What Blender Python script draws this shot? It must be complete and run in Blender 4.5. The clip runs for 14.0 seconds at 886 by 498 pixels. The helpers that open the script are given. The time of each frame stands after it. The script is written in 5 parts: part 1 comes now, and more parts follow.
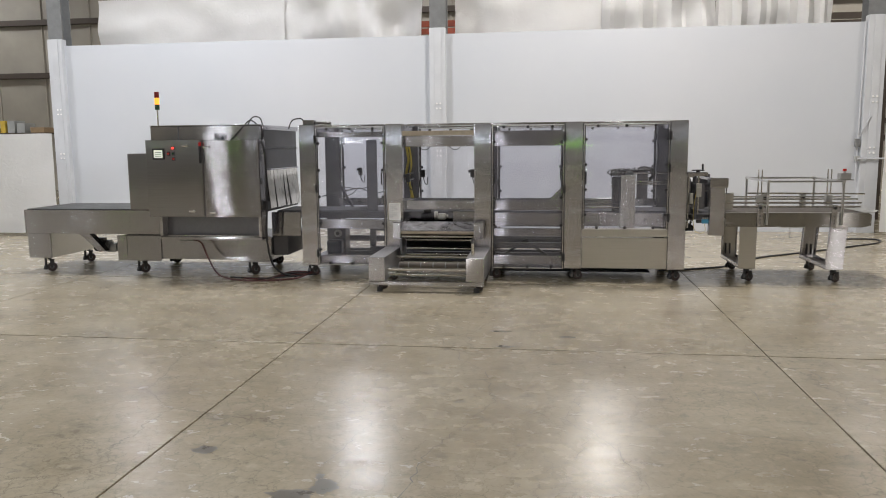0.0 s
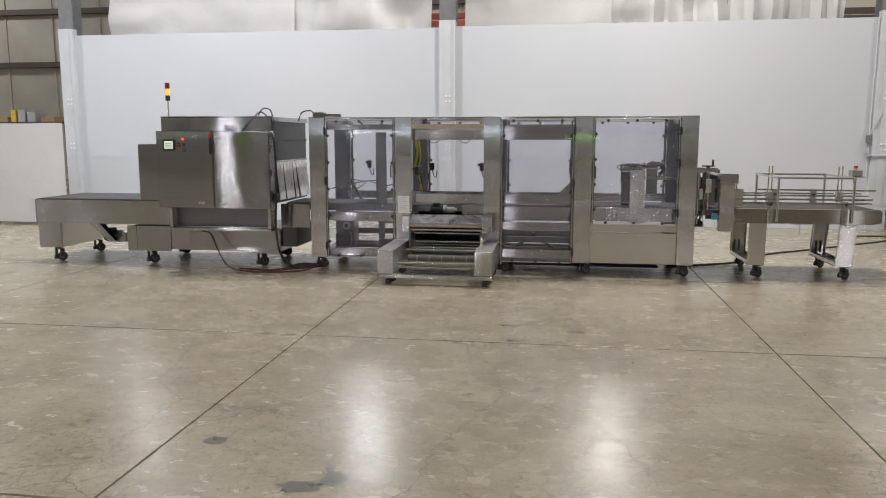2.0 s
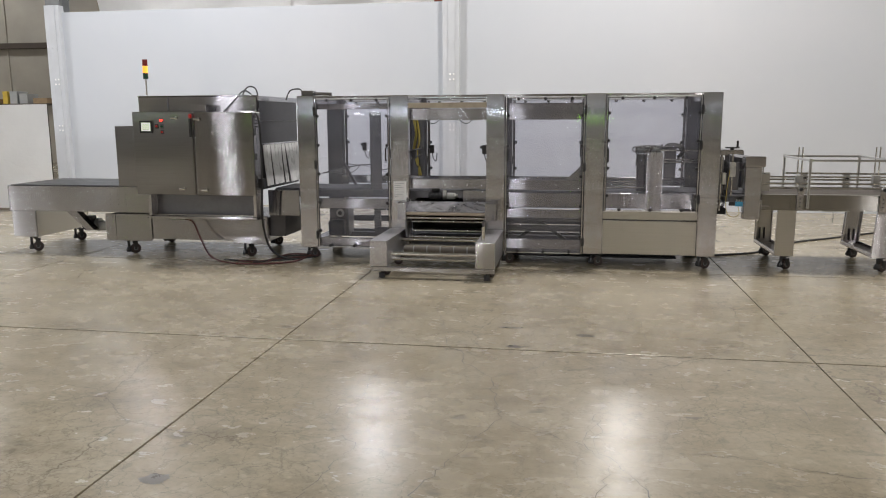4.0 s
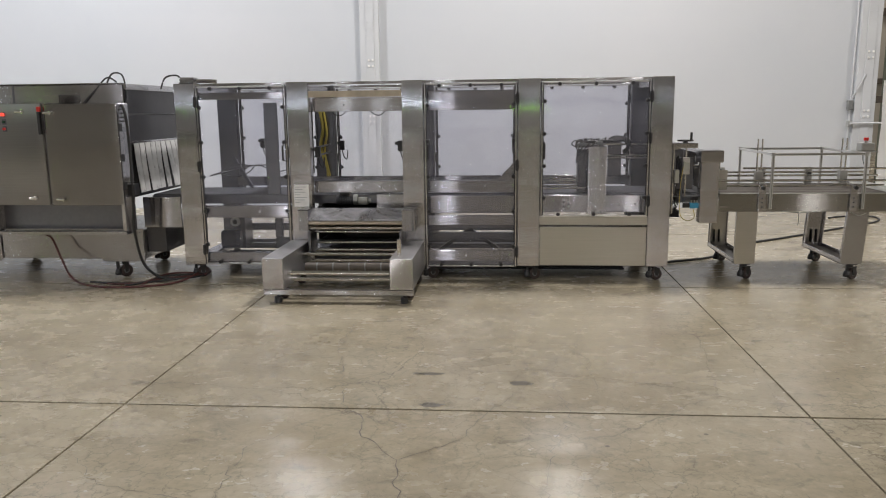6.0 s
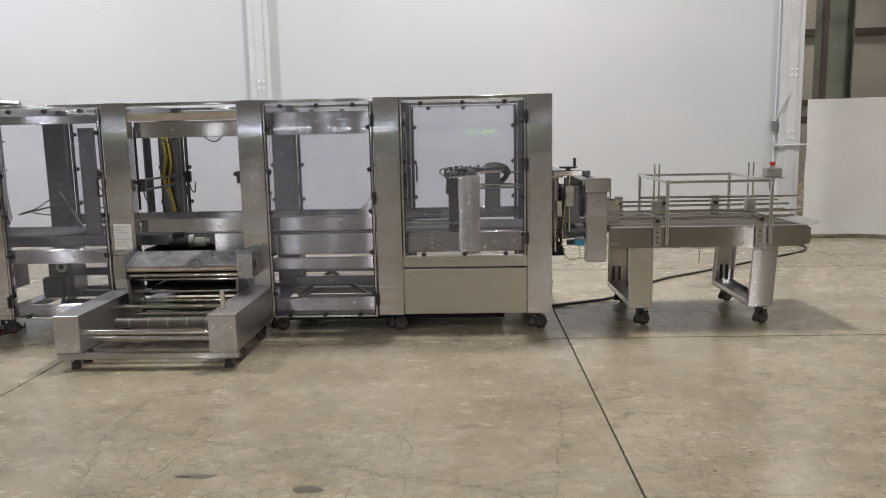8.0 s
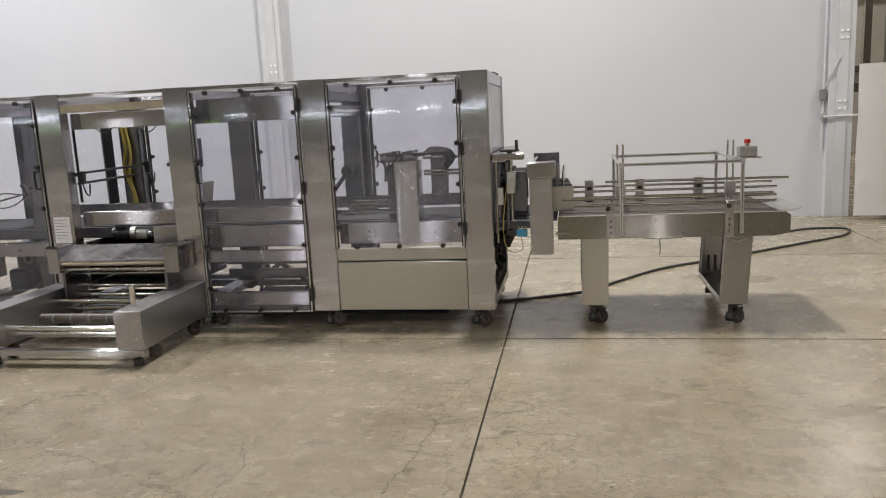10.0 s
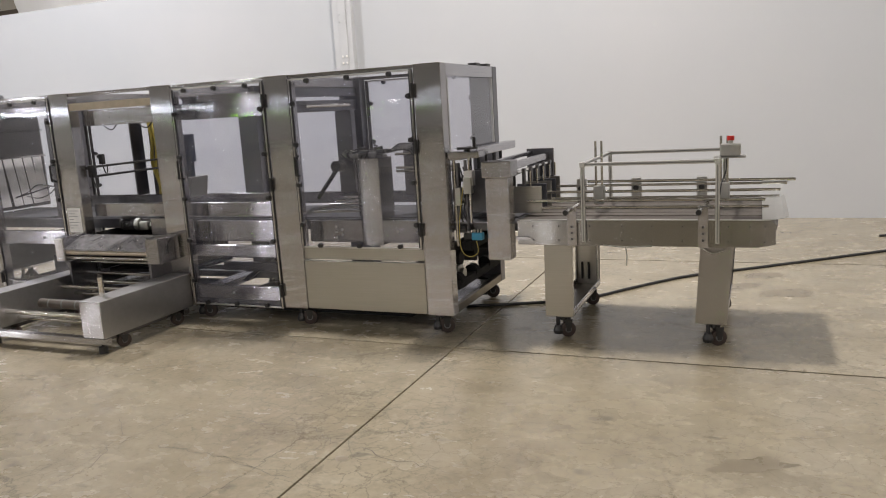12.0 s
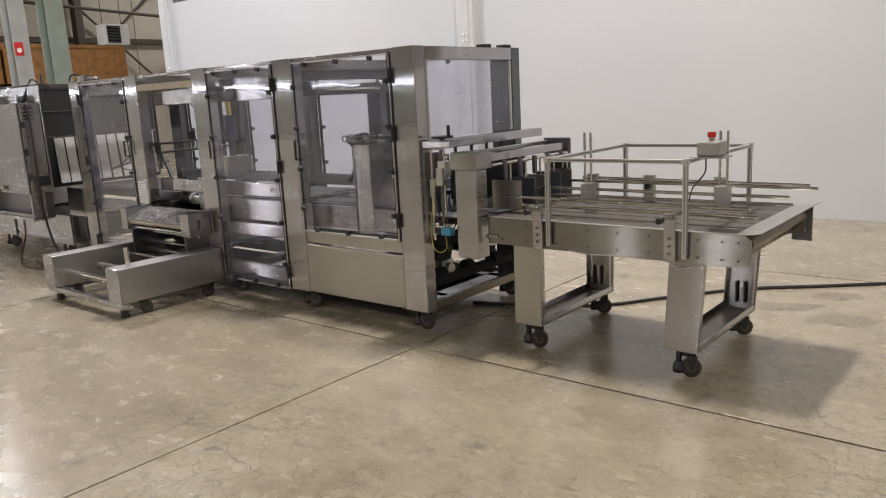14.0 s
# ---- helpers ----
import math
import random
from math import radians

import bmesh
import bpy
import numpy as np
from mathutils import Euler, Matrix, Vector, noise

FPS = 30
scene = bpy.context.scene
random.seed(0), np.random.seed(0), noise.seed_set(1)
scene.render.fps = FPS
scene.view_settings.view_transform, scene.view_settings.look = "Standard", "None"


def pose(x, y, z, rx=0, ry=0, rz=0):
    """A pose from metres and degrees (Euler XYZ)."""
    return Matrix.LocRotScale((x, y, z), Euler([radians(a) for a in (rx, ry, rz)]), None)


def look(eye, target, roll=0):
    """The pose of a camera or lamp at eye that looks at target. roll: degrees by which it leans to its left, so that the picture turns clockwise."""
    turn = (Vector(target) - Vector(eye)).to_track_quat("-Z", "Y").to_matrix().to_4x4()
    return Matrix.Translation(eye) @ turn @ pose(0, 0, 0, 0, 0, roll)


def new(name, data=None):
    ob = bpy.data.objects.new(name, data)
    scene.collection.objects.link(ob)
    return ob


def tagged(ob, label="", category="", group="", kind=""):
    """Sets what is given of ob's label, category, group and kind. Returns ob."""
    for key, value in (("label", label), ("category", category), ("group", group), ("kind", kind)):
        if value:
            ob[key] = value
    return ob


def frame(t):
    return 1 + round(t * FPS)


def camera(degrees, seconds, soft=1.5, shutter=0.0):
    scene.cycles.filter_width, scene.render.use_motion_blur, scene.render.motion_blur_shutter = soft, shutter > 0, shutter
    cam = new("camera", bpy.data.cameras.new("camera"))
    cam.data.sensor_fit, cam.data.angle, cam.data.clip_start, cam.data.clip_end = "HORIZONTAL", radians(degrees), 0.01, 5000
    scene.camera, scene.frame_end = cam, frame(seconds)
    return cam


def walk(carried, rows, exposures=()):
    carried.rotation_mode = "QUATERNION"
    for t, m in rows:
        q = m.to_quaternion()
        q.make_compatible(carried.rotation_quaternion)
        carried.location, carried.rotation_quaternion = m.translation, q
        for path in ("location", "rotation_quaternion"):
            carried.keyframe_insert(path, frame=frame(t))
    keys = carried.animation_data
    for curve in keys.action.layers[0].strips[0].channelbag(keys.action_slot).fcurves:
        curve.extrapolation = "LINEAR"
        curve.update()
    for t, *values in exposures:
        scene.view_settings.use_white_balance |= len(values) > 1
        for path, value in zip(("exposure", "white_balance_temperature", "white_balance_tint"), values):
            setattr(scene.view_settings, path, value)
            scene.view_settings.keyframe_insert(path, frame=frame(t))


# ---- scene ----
cam = camera(60.5, 14.0, soft=1.0)
PATH = [
    (0, (-0.042, -0.195, 1.578), (-0.32, 1.767, 1.309), -0.5),
    (0.5, (-0.045, -0.2, 1.573), (-0.325, 1.762, 1.3), -0.3),
    (1, (-0.046, -0.214, 1.584), (-0.329, 1.747, 1.306), -0.1),
    (1.5, (-0.053, -0.201, 1.571), (-0.341, 1.759, 1.292), -0.1),
    (2, (-0.062, -0.206, 1.592), (-0.357, 1.75, 1.303), 0.0),
    (2.5, (-0.045, -0.154, 1.601), (-0.354, 1.799, 1.303), 0.1),
    (2.7, (-0.03, -0.113, 1.595), (-0.347, 1.835, 1.293), 0.1),
    (4.8, (-0.056, 0.969, 1.579), (-0.376, 2.909, 1.220), -0.4),
    (5, (-0.068, 1.078, 1.586), (-0.369, 3.022, 1.222), -0.5),
    (5.5, (-0.062, 1.44, 1.585), (-0.311, 3.39, 1.217), -0.8),
    (6, (0.012, 1.78, 1.577), (-0.151, 3.74, 1.216), -0.7),
    (6.5, (0.222, 2.063, 1.597), (0.106, 4.034, 1.277), -0.8),
    (7, (0.382, 2.356, 1.55), (0.319, 4.326, 1.215), -0.5),
    (7.5, (0.58, 2.654, 1.571), (0.524, 4.629, 1.258), -0.8),
    (8, (0.845, 2.857, 1.553), (0.776, 4.833, 1.254), -1.2),
    (8.5, (1.146, 3.047, 1.575), (1.045, 5.019, 1.254), -1.8),
    (8.7, (1.222, 3.079, 1.567), (1.114, 5.050, 1.244), -2.0),
    (10.8, (2.587, 3.718, 1.542), (2.078, 5.618, 1.180), -3.4),
    (11, (2.691, 3.797, 1.553), (2.153, 5.688, 1.189), -3.6),
    (11.5, (3.054, 3.929, 1.528), (2.42, 5.79, 1.164), -3.4),
    (12, (3.399, 4.07, 1.546), (2.635, 5.882, 1.182), -3.4),
    (12.5, (3.691, 4.355, 1.514), (2.753, 6.082, 1.145), -3.7),
    (13, (4.002, 4.606, 1.526), (2.934, 6.257, 1.157), -3.5),
    (13.5, (4.392, 4.835, 1.547), (3.216, 6.407, 1.168), -3.3),
    (14, (4.645, 5.131, 1.536), (3.388, 6.635, 1.138), -3.0),
]
walk(cam, [(t, look(eye, target, roll)) for t, eye, target, roll in PATH], [(0, -0.17, 6430, 12), (7, -0.15, 6460, 12), (11, -0.15, 6600, 13), (14, -0.14, 6720, 14)])


# ---- world and lamps ----
world = bpy.data.worlds.new("hall_air")
scene.world = world
world.use_nodes = True
world.node_tree.nodes["Background"].inputs[0].default_value = (0.9, 0.95, 1.0, 1)
world.node_tree.nodes["Background"].inputs[1].default_value = 0.008
scene.view_settings.exposure = 0.0
LAMP_W = 306.0
LAMP_Z = 8.1
# Rows south of -3.2 and lamps past x 16 are unseen, added for brightness.
LAMP_ROWS = [
    # y, then x and output in turn
    (23.4, ((-21.8, 1.0), (-14.0, 0.3), (-6.15, 1.0), (1.65, 1.0), (9.4, 1.0))),
    (10.4, ((-22.2, 1.0), (-14.6, 1.9), (-6.4, 1.95), (1.2, 2.1), (9.0, 0.85), (16.8, 1.0))),
    (-3.2, ((-18.6, 3.0), (-10.0, 1.25), (-1.6, 0.6), (8.2, 0.9), (16.4, 1.2))),
    (-17.0, ((-10.0, 2.3), (5.5, 2.0))),
    (-31.0, ((-10.0, 1.6), (5.5, 1.6))),
    (-44.0, ((-10.0, 1.6), (5.5, 1.6))),
]
LAMP_SPOTS = [(x, y, k) for y, row in LAMP_ROWS for x, k in row]


def lamp_height(ly):
    return LAMP_Z + (0.8 if ly > 20 else 0.0)


for lx, ly, output in LAMP_SPOTS:
    d = bpy.data.lights.new("lamp_light", "AREA")
    d.shape, d.size, d.size_y = "RECTANGLE", 0.42, 1.2
    d.energy = LAMP_W * output
    d.color = (1.0, 0.96, 0.91) if lx > 0 else (0.97, 0.98, 1.0)
    o = new("lamp_light", d)
    o.matrix_world = pose(lx, ly, lamp_height(ly) - 0.06)


# ---- materials ----
def material(name):
    m = bpy.data.materials.new(name)
    m.use_nodes = True
    nt = m.node_tree
    return m, nt, nt.nodes["Principled BSDF"]


def node(nt, kind, **kw):
    n = nt.nodes.new(kind)
    for k, v in kw.items():
        n.inputs[k.replace("_", " ")].default_value = v
    return n


def ramp(nt, src, stops):
    r = nt.nodes.new("ShaderNodeValToRGB")
    r.color_ramp.elements.remove(r.color_ramp.elements[0])
    r.color_ramp.elements[0].position, r.color_ramp.elements[0].color = stops[0][0], (*stops[0][1], 1)
    for p, c in stops[1:]:
        e = r.color_ramp.elements.new(p)
        e.color = (*c, 1)
    nt.links.new(src, r.inputs[0])
    return r.outputs[0]


def grey(v):
    return (v, v, v)


def mixed(nt, fac, a, b, kind="MIX"):
    n = nt.nodes.new("ShaderNodeMix")
    n.data_type, n.blend_type = "RGBA", kind
    for sock, v in ((n.inputs[0], fac), (n.inputs[6], a), (n.inputs[7], b)):
        if isinstance(v, (int, float)):
            sock.default_value = v
        elif isinstance(v, tuple):
            sock.default_value = (*v, 1) if len(v) == 3 else v
        else:
            nt.links.new(v, sock)
    return n.outputs[2]


def coords(nt, scale, where="Object"):
    """Texture coordinates in metres, stretched by scale; each object gets its own offset."""
    if where == "Position":
        src = nt.nodes.new("ShaderNodeNewGeometry").outputs["Position"]
    else:
        tc = nt.nodes.new("ShaderNodeTexCoord").outputs["Object"]
        info = nt.nodes.new("ShaderNodeObjectInfo").outputs["Random"]
        add = nt.nodes.new("ShaderNodeVectorMath")
        add.operation = "ADD"
        mul = nt.nodes.new("ShaderNodeMath")
        mul.operation = "MULTIPLY"
        mul.inputs[1].default_value = 37.0
        nt.links.new(info, mul.inputs[0])
        nt.links.new(tc, add.inputs[0])
        nt.links.new(mul.outputs[0], add.inputs[1])
        src = add.outputs[0]
    mp = nt.nodes.new("ShaderNodeMapping")
    mp.inputs["Scale"].default_value = scale
    nt.links.new(src, mp.inputs[0])
    return mp.outputs[0]


def tex(nt, vec, scale, detail=3.0, rough=0.55, distort=0.0):
    n = node(nt, "ShaderNodeTexNoise", Scale=scale, Detail=detail, Roughness=rough, Distortion=distort)
    nt.links.new(vec, n.inputs["Vector"])
    return n.outputs["Fac"]


def bump(nt, bsdf, height, strength, distance=0.002):
    b = node(nt, "ShaderNodeBump", Strength=strength, Distance=distance)
    nt.links.new(height, b.inputs["Height"])
    nt.links.new(b.outputs[0], bsdf.inputs["Normal"])


def simple(name, color, rough=0.5, metal=0.0, var=0.12, scale=9.0, grain=120.0, relief=0.15):
    """A painted, plastic or cast surface with large blotches and fine grain."""
    m, nt, b = material(name)
    v = coords(nt, (1, 1, 1))
    big, fine = tex(nt, v, scale, 4), tex(nt, v, grain, 2)
    lo = tuple(c * (1 - var) for c in color)
    hi = tuple(min(1, c * (1 + var)) for c in color)
    c = ramp(nt, big, [(0.3, lo), (0.7, hi)])
    nt.links.new(c, b.inputs["Base Color"])
    nt.links.new(ramp(nt, big, [(0.2, grey(max(0.02, rough - 0.08))), (0.8, grey(min(1, rough + 0.08)))]), b.inputs["Roughness"])
    b.inputs["Metallic"].default_value = metal
    bump(nt, b, fine, relief, 0.0006)
    return m


def steel(name, stretch, color=(0.58, 0.574, 0.60), rough=0.19, across=None, spread=1.05, ripple=1.0, aniso=0.9):
    """Brushed stainless sheet: fine streaks along one axis, cloudy smears, faint waviness. across: the way at right angles to the grain."""
    m, nt, b = material(name)
    streak = tex(nt, coords(nt, tuple(k * 0.35 for k in stretch)), 1.0, 2, 0.5)
    v = coords(nt, (1, 1, 1))
    smear, wave = tex(nt, v, 2.4, 3, 0.5, 0.3), tex(nt, v, 0.8 if ripple <= 1.0 else 2.2, 0)
    dirt = tex(nt, v, 7, 4, 0.6, 0.3)
    c = mixed(nt, ramp(nt, dirt, [(0.6, grey(0)), (0.8, grey(0.25))]), color, tuple(x * 0.78 for x in color))
    c = mixed(nt, 1.0, c, ramp(nt, streak, [(0.3, grey(0.93)), (0.7, grey(1.0))]), "MULTIPLY")
    wide = nt.nodes.new("ShaderNodeBsdfAnisotropic" if across else "ShaderNodeBsdfPrincipled")
    relief = node(nt, "ShaderNodeBump", Strength=min(1.0, 0.035 * ripple), Distance=0.006)
    nt.links.new(wave, relief.inputs["Height"])
    for q, k in ((b, rough * 0.5), (wide, rough * spread)):
        nt.links.new(c, q.inputs["Base Color" if q is b or not across else "Color"])
        nt.links.new(ramp(nt, smear, [(0.25, grey(k * 0.9)), (0.75, grey(k * 1.15))]), q.inputs["Roughness"])
        if across:
            tv = nt.nodes.new("ShaderNodeCombineXYZ")
            for n in range(3):
                tv.inputs[n].default_value = across[n]
            nt.links.new(tv.outputs[0], q.inputs["Tangent"])
            if q is b:
                q.inputs["Anisotropic"].default_value = 1.0
            else:
                q.inputs["Anisotropy"].default_value = -aniso
        if q is b or not across:
            q.inputs["Metallic"].default_value = 1.0
        nt.links.new(relief.outputs[0], q.inputs["Normal"])
    both = nt.nodes.new("ShaderNodeMixShader")
    both.inputs[0].default_value = 0.55
    nt.links.new(b.outputs[0], both.inputs[1])
    nt.links.new(wide.outputs[0], both.inputs[2])
    nt.links.new(both.outputs[0], nt.nodes["Material Output"].inputs[0])
    return m


STEEL_X = steel("brushed_steel_along", (6, 400, 400), (0.52, 0.515, 0.538), rough=0.225, across=(0, 0.6, 1), spread=0.82)
STEEL_Z = steel("brushed_steel_upright", (400, 400, 6), across=(1, 0.8, 0))
STEEL_Y = steel("brushed_steel_across", (400, 6, 400), across=(0.8, 0, 1))
# Dull steel, darkened further so frame parts inside read as shaded.
STEEL_DARK = steel("dull_and_shaded_steel", (90, 90, 90), (0.21, 0.21, 0.228), 0.40)
STEEL_SATIN = steel("satin_box_steel", (90, 90, 90), (0.47, 0.464, 0.468), 0.46)
STEEL_WARM = steel("warm_steel_panel", (6, 400, 400), (0.50, 0.48, 0.44), 0.40)
STEEL_DOOR = steel("cabinet_steel", (6, 400, 400), (0.44, 0.424, 0.428), 0.27, (1, 0.6, 0), 1.25)
STEEL_SHEET = steel("brushed_cabinet_door", (6, 400, 400), (0.36, 0.35, 0.355), 0.115, (0, 0.3, 1), 0.95, 2.0, 0.955)
STEEL_COVER = steel("satin_steel_cover", (6, 200, 200), (0.66, 0.65, 0.64), 0.20, (0, 0.3, 1), 0.95)
CHROME = steel("polished_rod", (4, 300, 300), (0.75, 0.74, 0.72), 0.14)
# Near-black steel: a dark cover, plus shade on the tunnel's end and skirt.
TUNNEL_END = steel("dark_cover_and_shade_steel", (90, 90, 90), (0.11, 0.108, 0.115), 0.45)
STEEL_WORN = steel("worn_brown_steel", (60, 60, 60), (0.25, 0.225, 0.19), 0.5)
STEEL_CONV = steel("conveyor_side_steel", (6, 400, 400), (0.41, 0.402, 0.39), rough=0.25, across=(0, 0.6, 1), spread=0.9)
ALU = steel("aluminium_profile", (8, 300, 300), (0.70, 0.70, 0.69), 0.36)
BLACK = simple("black_plastic", (0.018, 0.018, 0.02), 0.4)
WHEEL = simple("maroon_tread", (0.050, 0.034, 0.030), 0.5)
CABLE = simple("black_cable_sheath", (0.02, 0.02, 0.022), 0.5)
RED_HOSE = simple("red_rubber_hose", (0.085, 0.02, 0.018), 0.5)
YELLOW = simple("yellow_hose", (0.36, 0.29, 0.06), 0.4)
CORE = simple("brown_film_core", (0.075, 0.062, 0.05), 0.45, 0, 0.2, 15)
BLUE = simple("blue_valve_paint", (0.04, 0.25, 0.42), 0.4)
NAVY = simple("navy_motor_paint", (0.022, 0.03, 0.055), 0.4)
DARKPLATE = simple("dark_polymer_plate", (0.06, 0.065, 0.08), 0.35)
MOTOR = simple("black_motor_casting", (0.03, 0.03, 0.033), 0.35)
DULL_ALU = simple("dull_grey_aluminium", (0.40, 0.40, 0.385), 0.40, 0.8)
CASTALU = simple("cast_aluminium", (0.45, 0.45, 0.43), 0.35, 1.0)
BELT = simple("dark_flat_belt", (0.035, 0.036, 0.042), 0.7)
TAN = simple("tan_aluminium_cover", (0.46, 0.40, 0.31), 0.4, 0.6)
PAPER = simple("white_paper_label", (0.86, 0.855, 0.84), 0.6)
INK = simple("grey_print", (0.36, 0.36, 0.38), 0.6)
RED = simple("red_plastic", (0.55, 0.02, 0.015), 0.35)
RED_LENS = simple("unlit_red_lens", (0.20, 0.012, 0.01), 0.3)
WHITE_STEEL = simple("white_painted_steel", (0.80, 0.81, 0.81), 0.45, 0, 0.04, 2.0)
GREY_STEEL = simple("grey_painted_steel", (0.16, 0.165, 0.165), 0.5)
GREEN_STEEL = simple("green_painted_steel", (0.14, 0.16, 0.122), 0.5, 0, 0.15, 3)
PALE_GREEN = simple("pale_green_paint", (0.25, 0.295, 0.25), 0.5, 0, 0.12, 3)
PALE_GREY = simple("pale_grey_paint", (0.36, 0.37, 0.36), 0.5, 0, 0.12, 3)
DARK_GIRT = simple("dark_primer_girt", (0.065, 0.05, 0.038), 0.6)
PALE_WALL = simple("pale_wall_sheet", (0.60, 0.585, 0.54), 0.6, 0, 0.1, 0.8)
WEST_WALL = simple("tan_grey_wall_sheet", (0.40, 0.365, 0.30), 0.6, 0, 0.12, 0.8)
BEIGE = simple("beige_wall_sheet", (0.34, 0.315, 0.265), 0.55, 0, 0.12, 0.8)
ROOF = simple("grey_roof_sheet", (0.36, 0.355, 0.34), 0.6, 0, 0.08, 0.5)
WOOD = simple("orange_brown_crate_board", (0.27, 0.125, 0.035), 0.6, 0, 0.3, 5)
CARD = simple("brown_cardboard", (0.33, 0.23, 0.13), 0.75, 0, 0.15, 6)
RACK_ORANGE = simple("orange_rack_paint", (0.28, 0.06, 0.03), 0.5)
YELLOW_BOX = simple("yellow_carton", (0.6, 0.42, 0.06), 0.6)
GREEN_LENS = simple("dark_green_lens", (0.02, 0.06, 0.035), 0.25)
VINYL = simple("grey_vinyl_strip", (0.58, 0.58, 0.58), 0.3, 0.0)
FOAM = simple("grey_belt_links", (0.075, 0.064, 0.054), 0.62, 0.0, 0.25, 20, 60, 0.4)
# Matt black for dark parts and for shade drawn under the machine.
BLACK_AND_SHADE = simple("black_parts_and_shade", (0.010, 0.010, 0.011), 0.88, 0, 0.3, 12)
COLUMN_PAINT = simple("off_white_column_paint", (0.545, 0.562, 0.585), 0.5, 0, 0.06, 2.0)


def glow(name, color, strength):
    m, nt, b = material(name)
    b.inputs["Base Color"].default_value = (*color, 1)
    b.inputs["Emission Color"].default_value = (*color, 1)
    b.inputs["Emission Strength"].default_value = strength
    if strength < 20:
        m.cycles.emission_sampling = "NONE"
    return m


LED_RED = glow("lit_red_lens", (1.0, 0.05, 0.03), 2.2)
LED_AMBER = glow("lit_amber_lens", (1.0, 0.42, 0.05), 1.3)
SCREEN = glow("lit_screen", (0.75, 0.82, 0.66), 0.7)
# Emission for added, unseen wall strips that the steel mirrors.
STRIP_GLOW = glow("added_strip_glow", (0.85, 0.93, 1.0), 27.0)
LIME_GLOW = glow("lit_lime_panel", (0.35, 1.0, 0.02), 5.0)
DIFFUSER = glow("lit_lamp_diffuser", (1.0, 0.97, 0.92), 12.0)


def clear_sheet(name, tint, haze, dull=0.08, bloom=(0.52, 0.53, 0.64)):
    """Thin clear plastic: see-through, with a Fresnel gloss and a little scuffing."""
    m, nt, b = material(name)
    out = nt.nodes["Material Output"]
    tr = nt.nodes.new("ShaderNodeBsdfTransparent")
    tr.inputs[0].default_value = (*tint, 1)
    gl = nt.nodes.new("ShaderNodeBsdfGlossy")
    gl.inputs["Roughness"].default_value = dull
    df = nt.nodes.new("ShaderNodeBsdfDiffuse")
    df.inputs[0].default_value = (*bloom, 1)
    v = coords(nt, (1, 1, 1))
    scuff = ramp(nt, tex(nt, v, 4.0, 5, 0.65, 1.0), [(0.35, grey(haze * 0.5)), (0.75, grey(haze * 1.6))])
    m1 = nt.nodes.new("ShaderNodeMixShader")
    nt.links.new(scuff, m1.inputs[0])
    nt.links.new(tr.outputs[0], m1.inputs[1])
    nt.links.new(df.outputs[0], m1.inputs[2])
    lw = node(nt, "ShaderNodeLayerWeight", Blend=0.5)
    pw = nt.nodes.new("ShaderNodeMath")
    pw.operation = "POWER"
    pw.inputs[1].default_value = 4.0
    nt.links.new(lw.outputs["Facing"], pw.inputs[0])
    sc = nt.nodes.new("ShaderNodeMath")
    sc.operation = "MULTIPLY_ADD"
    sc.inputs[1].default_value, sc.inputs[2].default_value = 0.8, 0.045
    nt.links.new(pw.outputs[0], sc.inputs[0])
    m2 = nt.nodes.new("ShaderNodeMixShader")
    nt.links.new(sc.outputs[0], m2.inputs[0])
    nt.links.new(m1.outputs[0], m2.inputs[1])
    nt.links.new(gl.outputs[0], m2.inputs[2])
    nt.links.new(m2.outputs[0], out.inputs[0])
    bm_ = node(nt, "ShaderNodeBump", Strength=0.22, Distance=0.01)
    nt.links.new(tex(nt, v, 1.3, 2), bm_.inputs["Height"])
    nt.links.new(bm_.outputs[0], gl.inputs["Normal"])
    return m


PLEXI = clear_sheet("clear_guard_sheet", (0.955, 0.957, 0.98), 0.036, 0.035, (0.47, 0.50, 0.68))
FILM = clear_sheet("stretched_film", (0.88, 0.88, 0.9), 0.42, 0.10, (0.66, 0.66, 0.70))


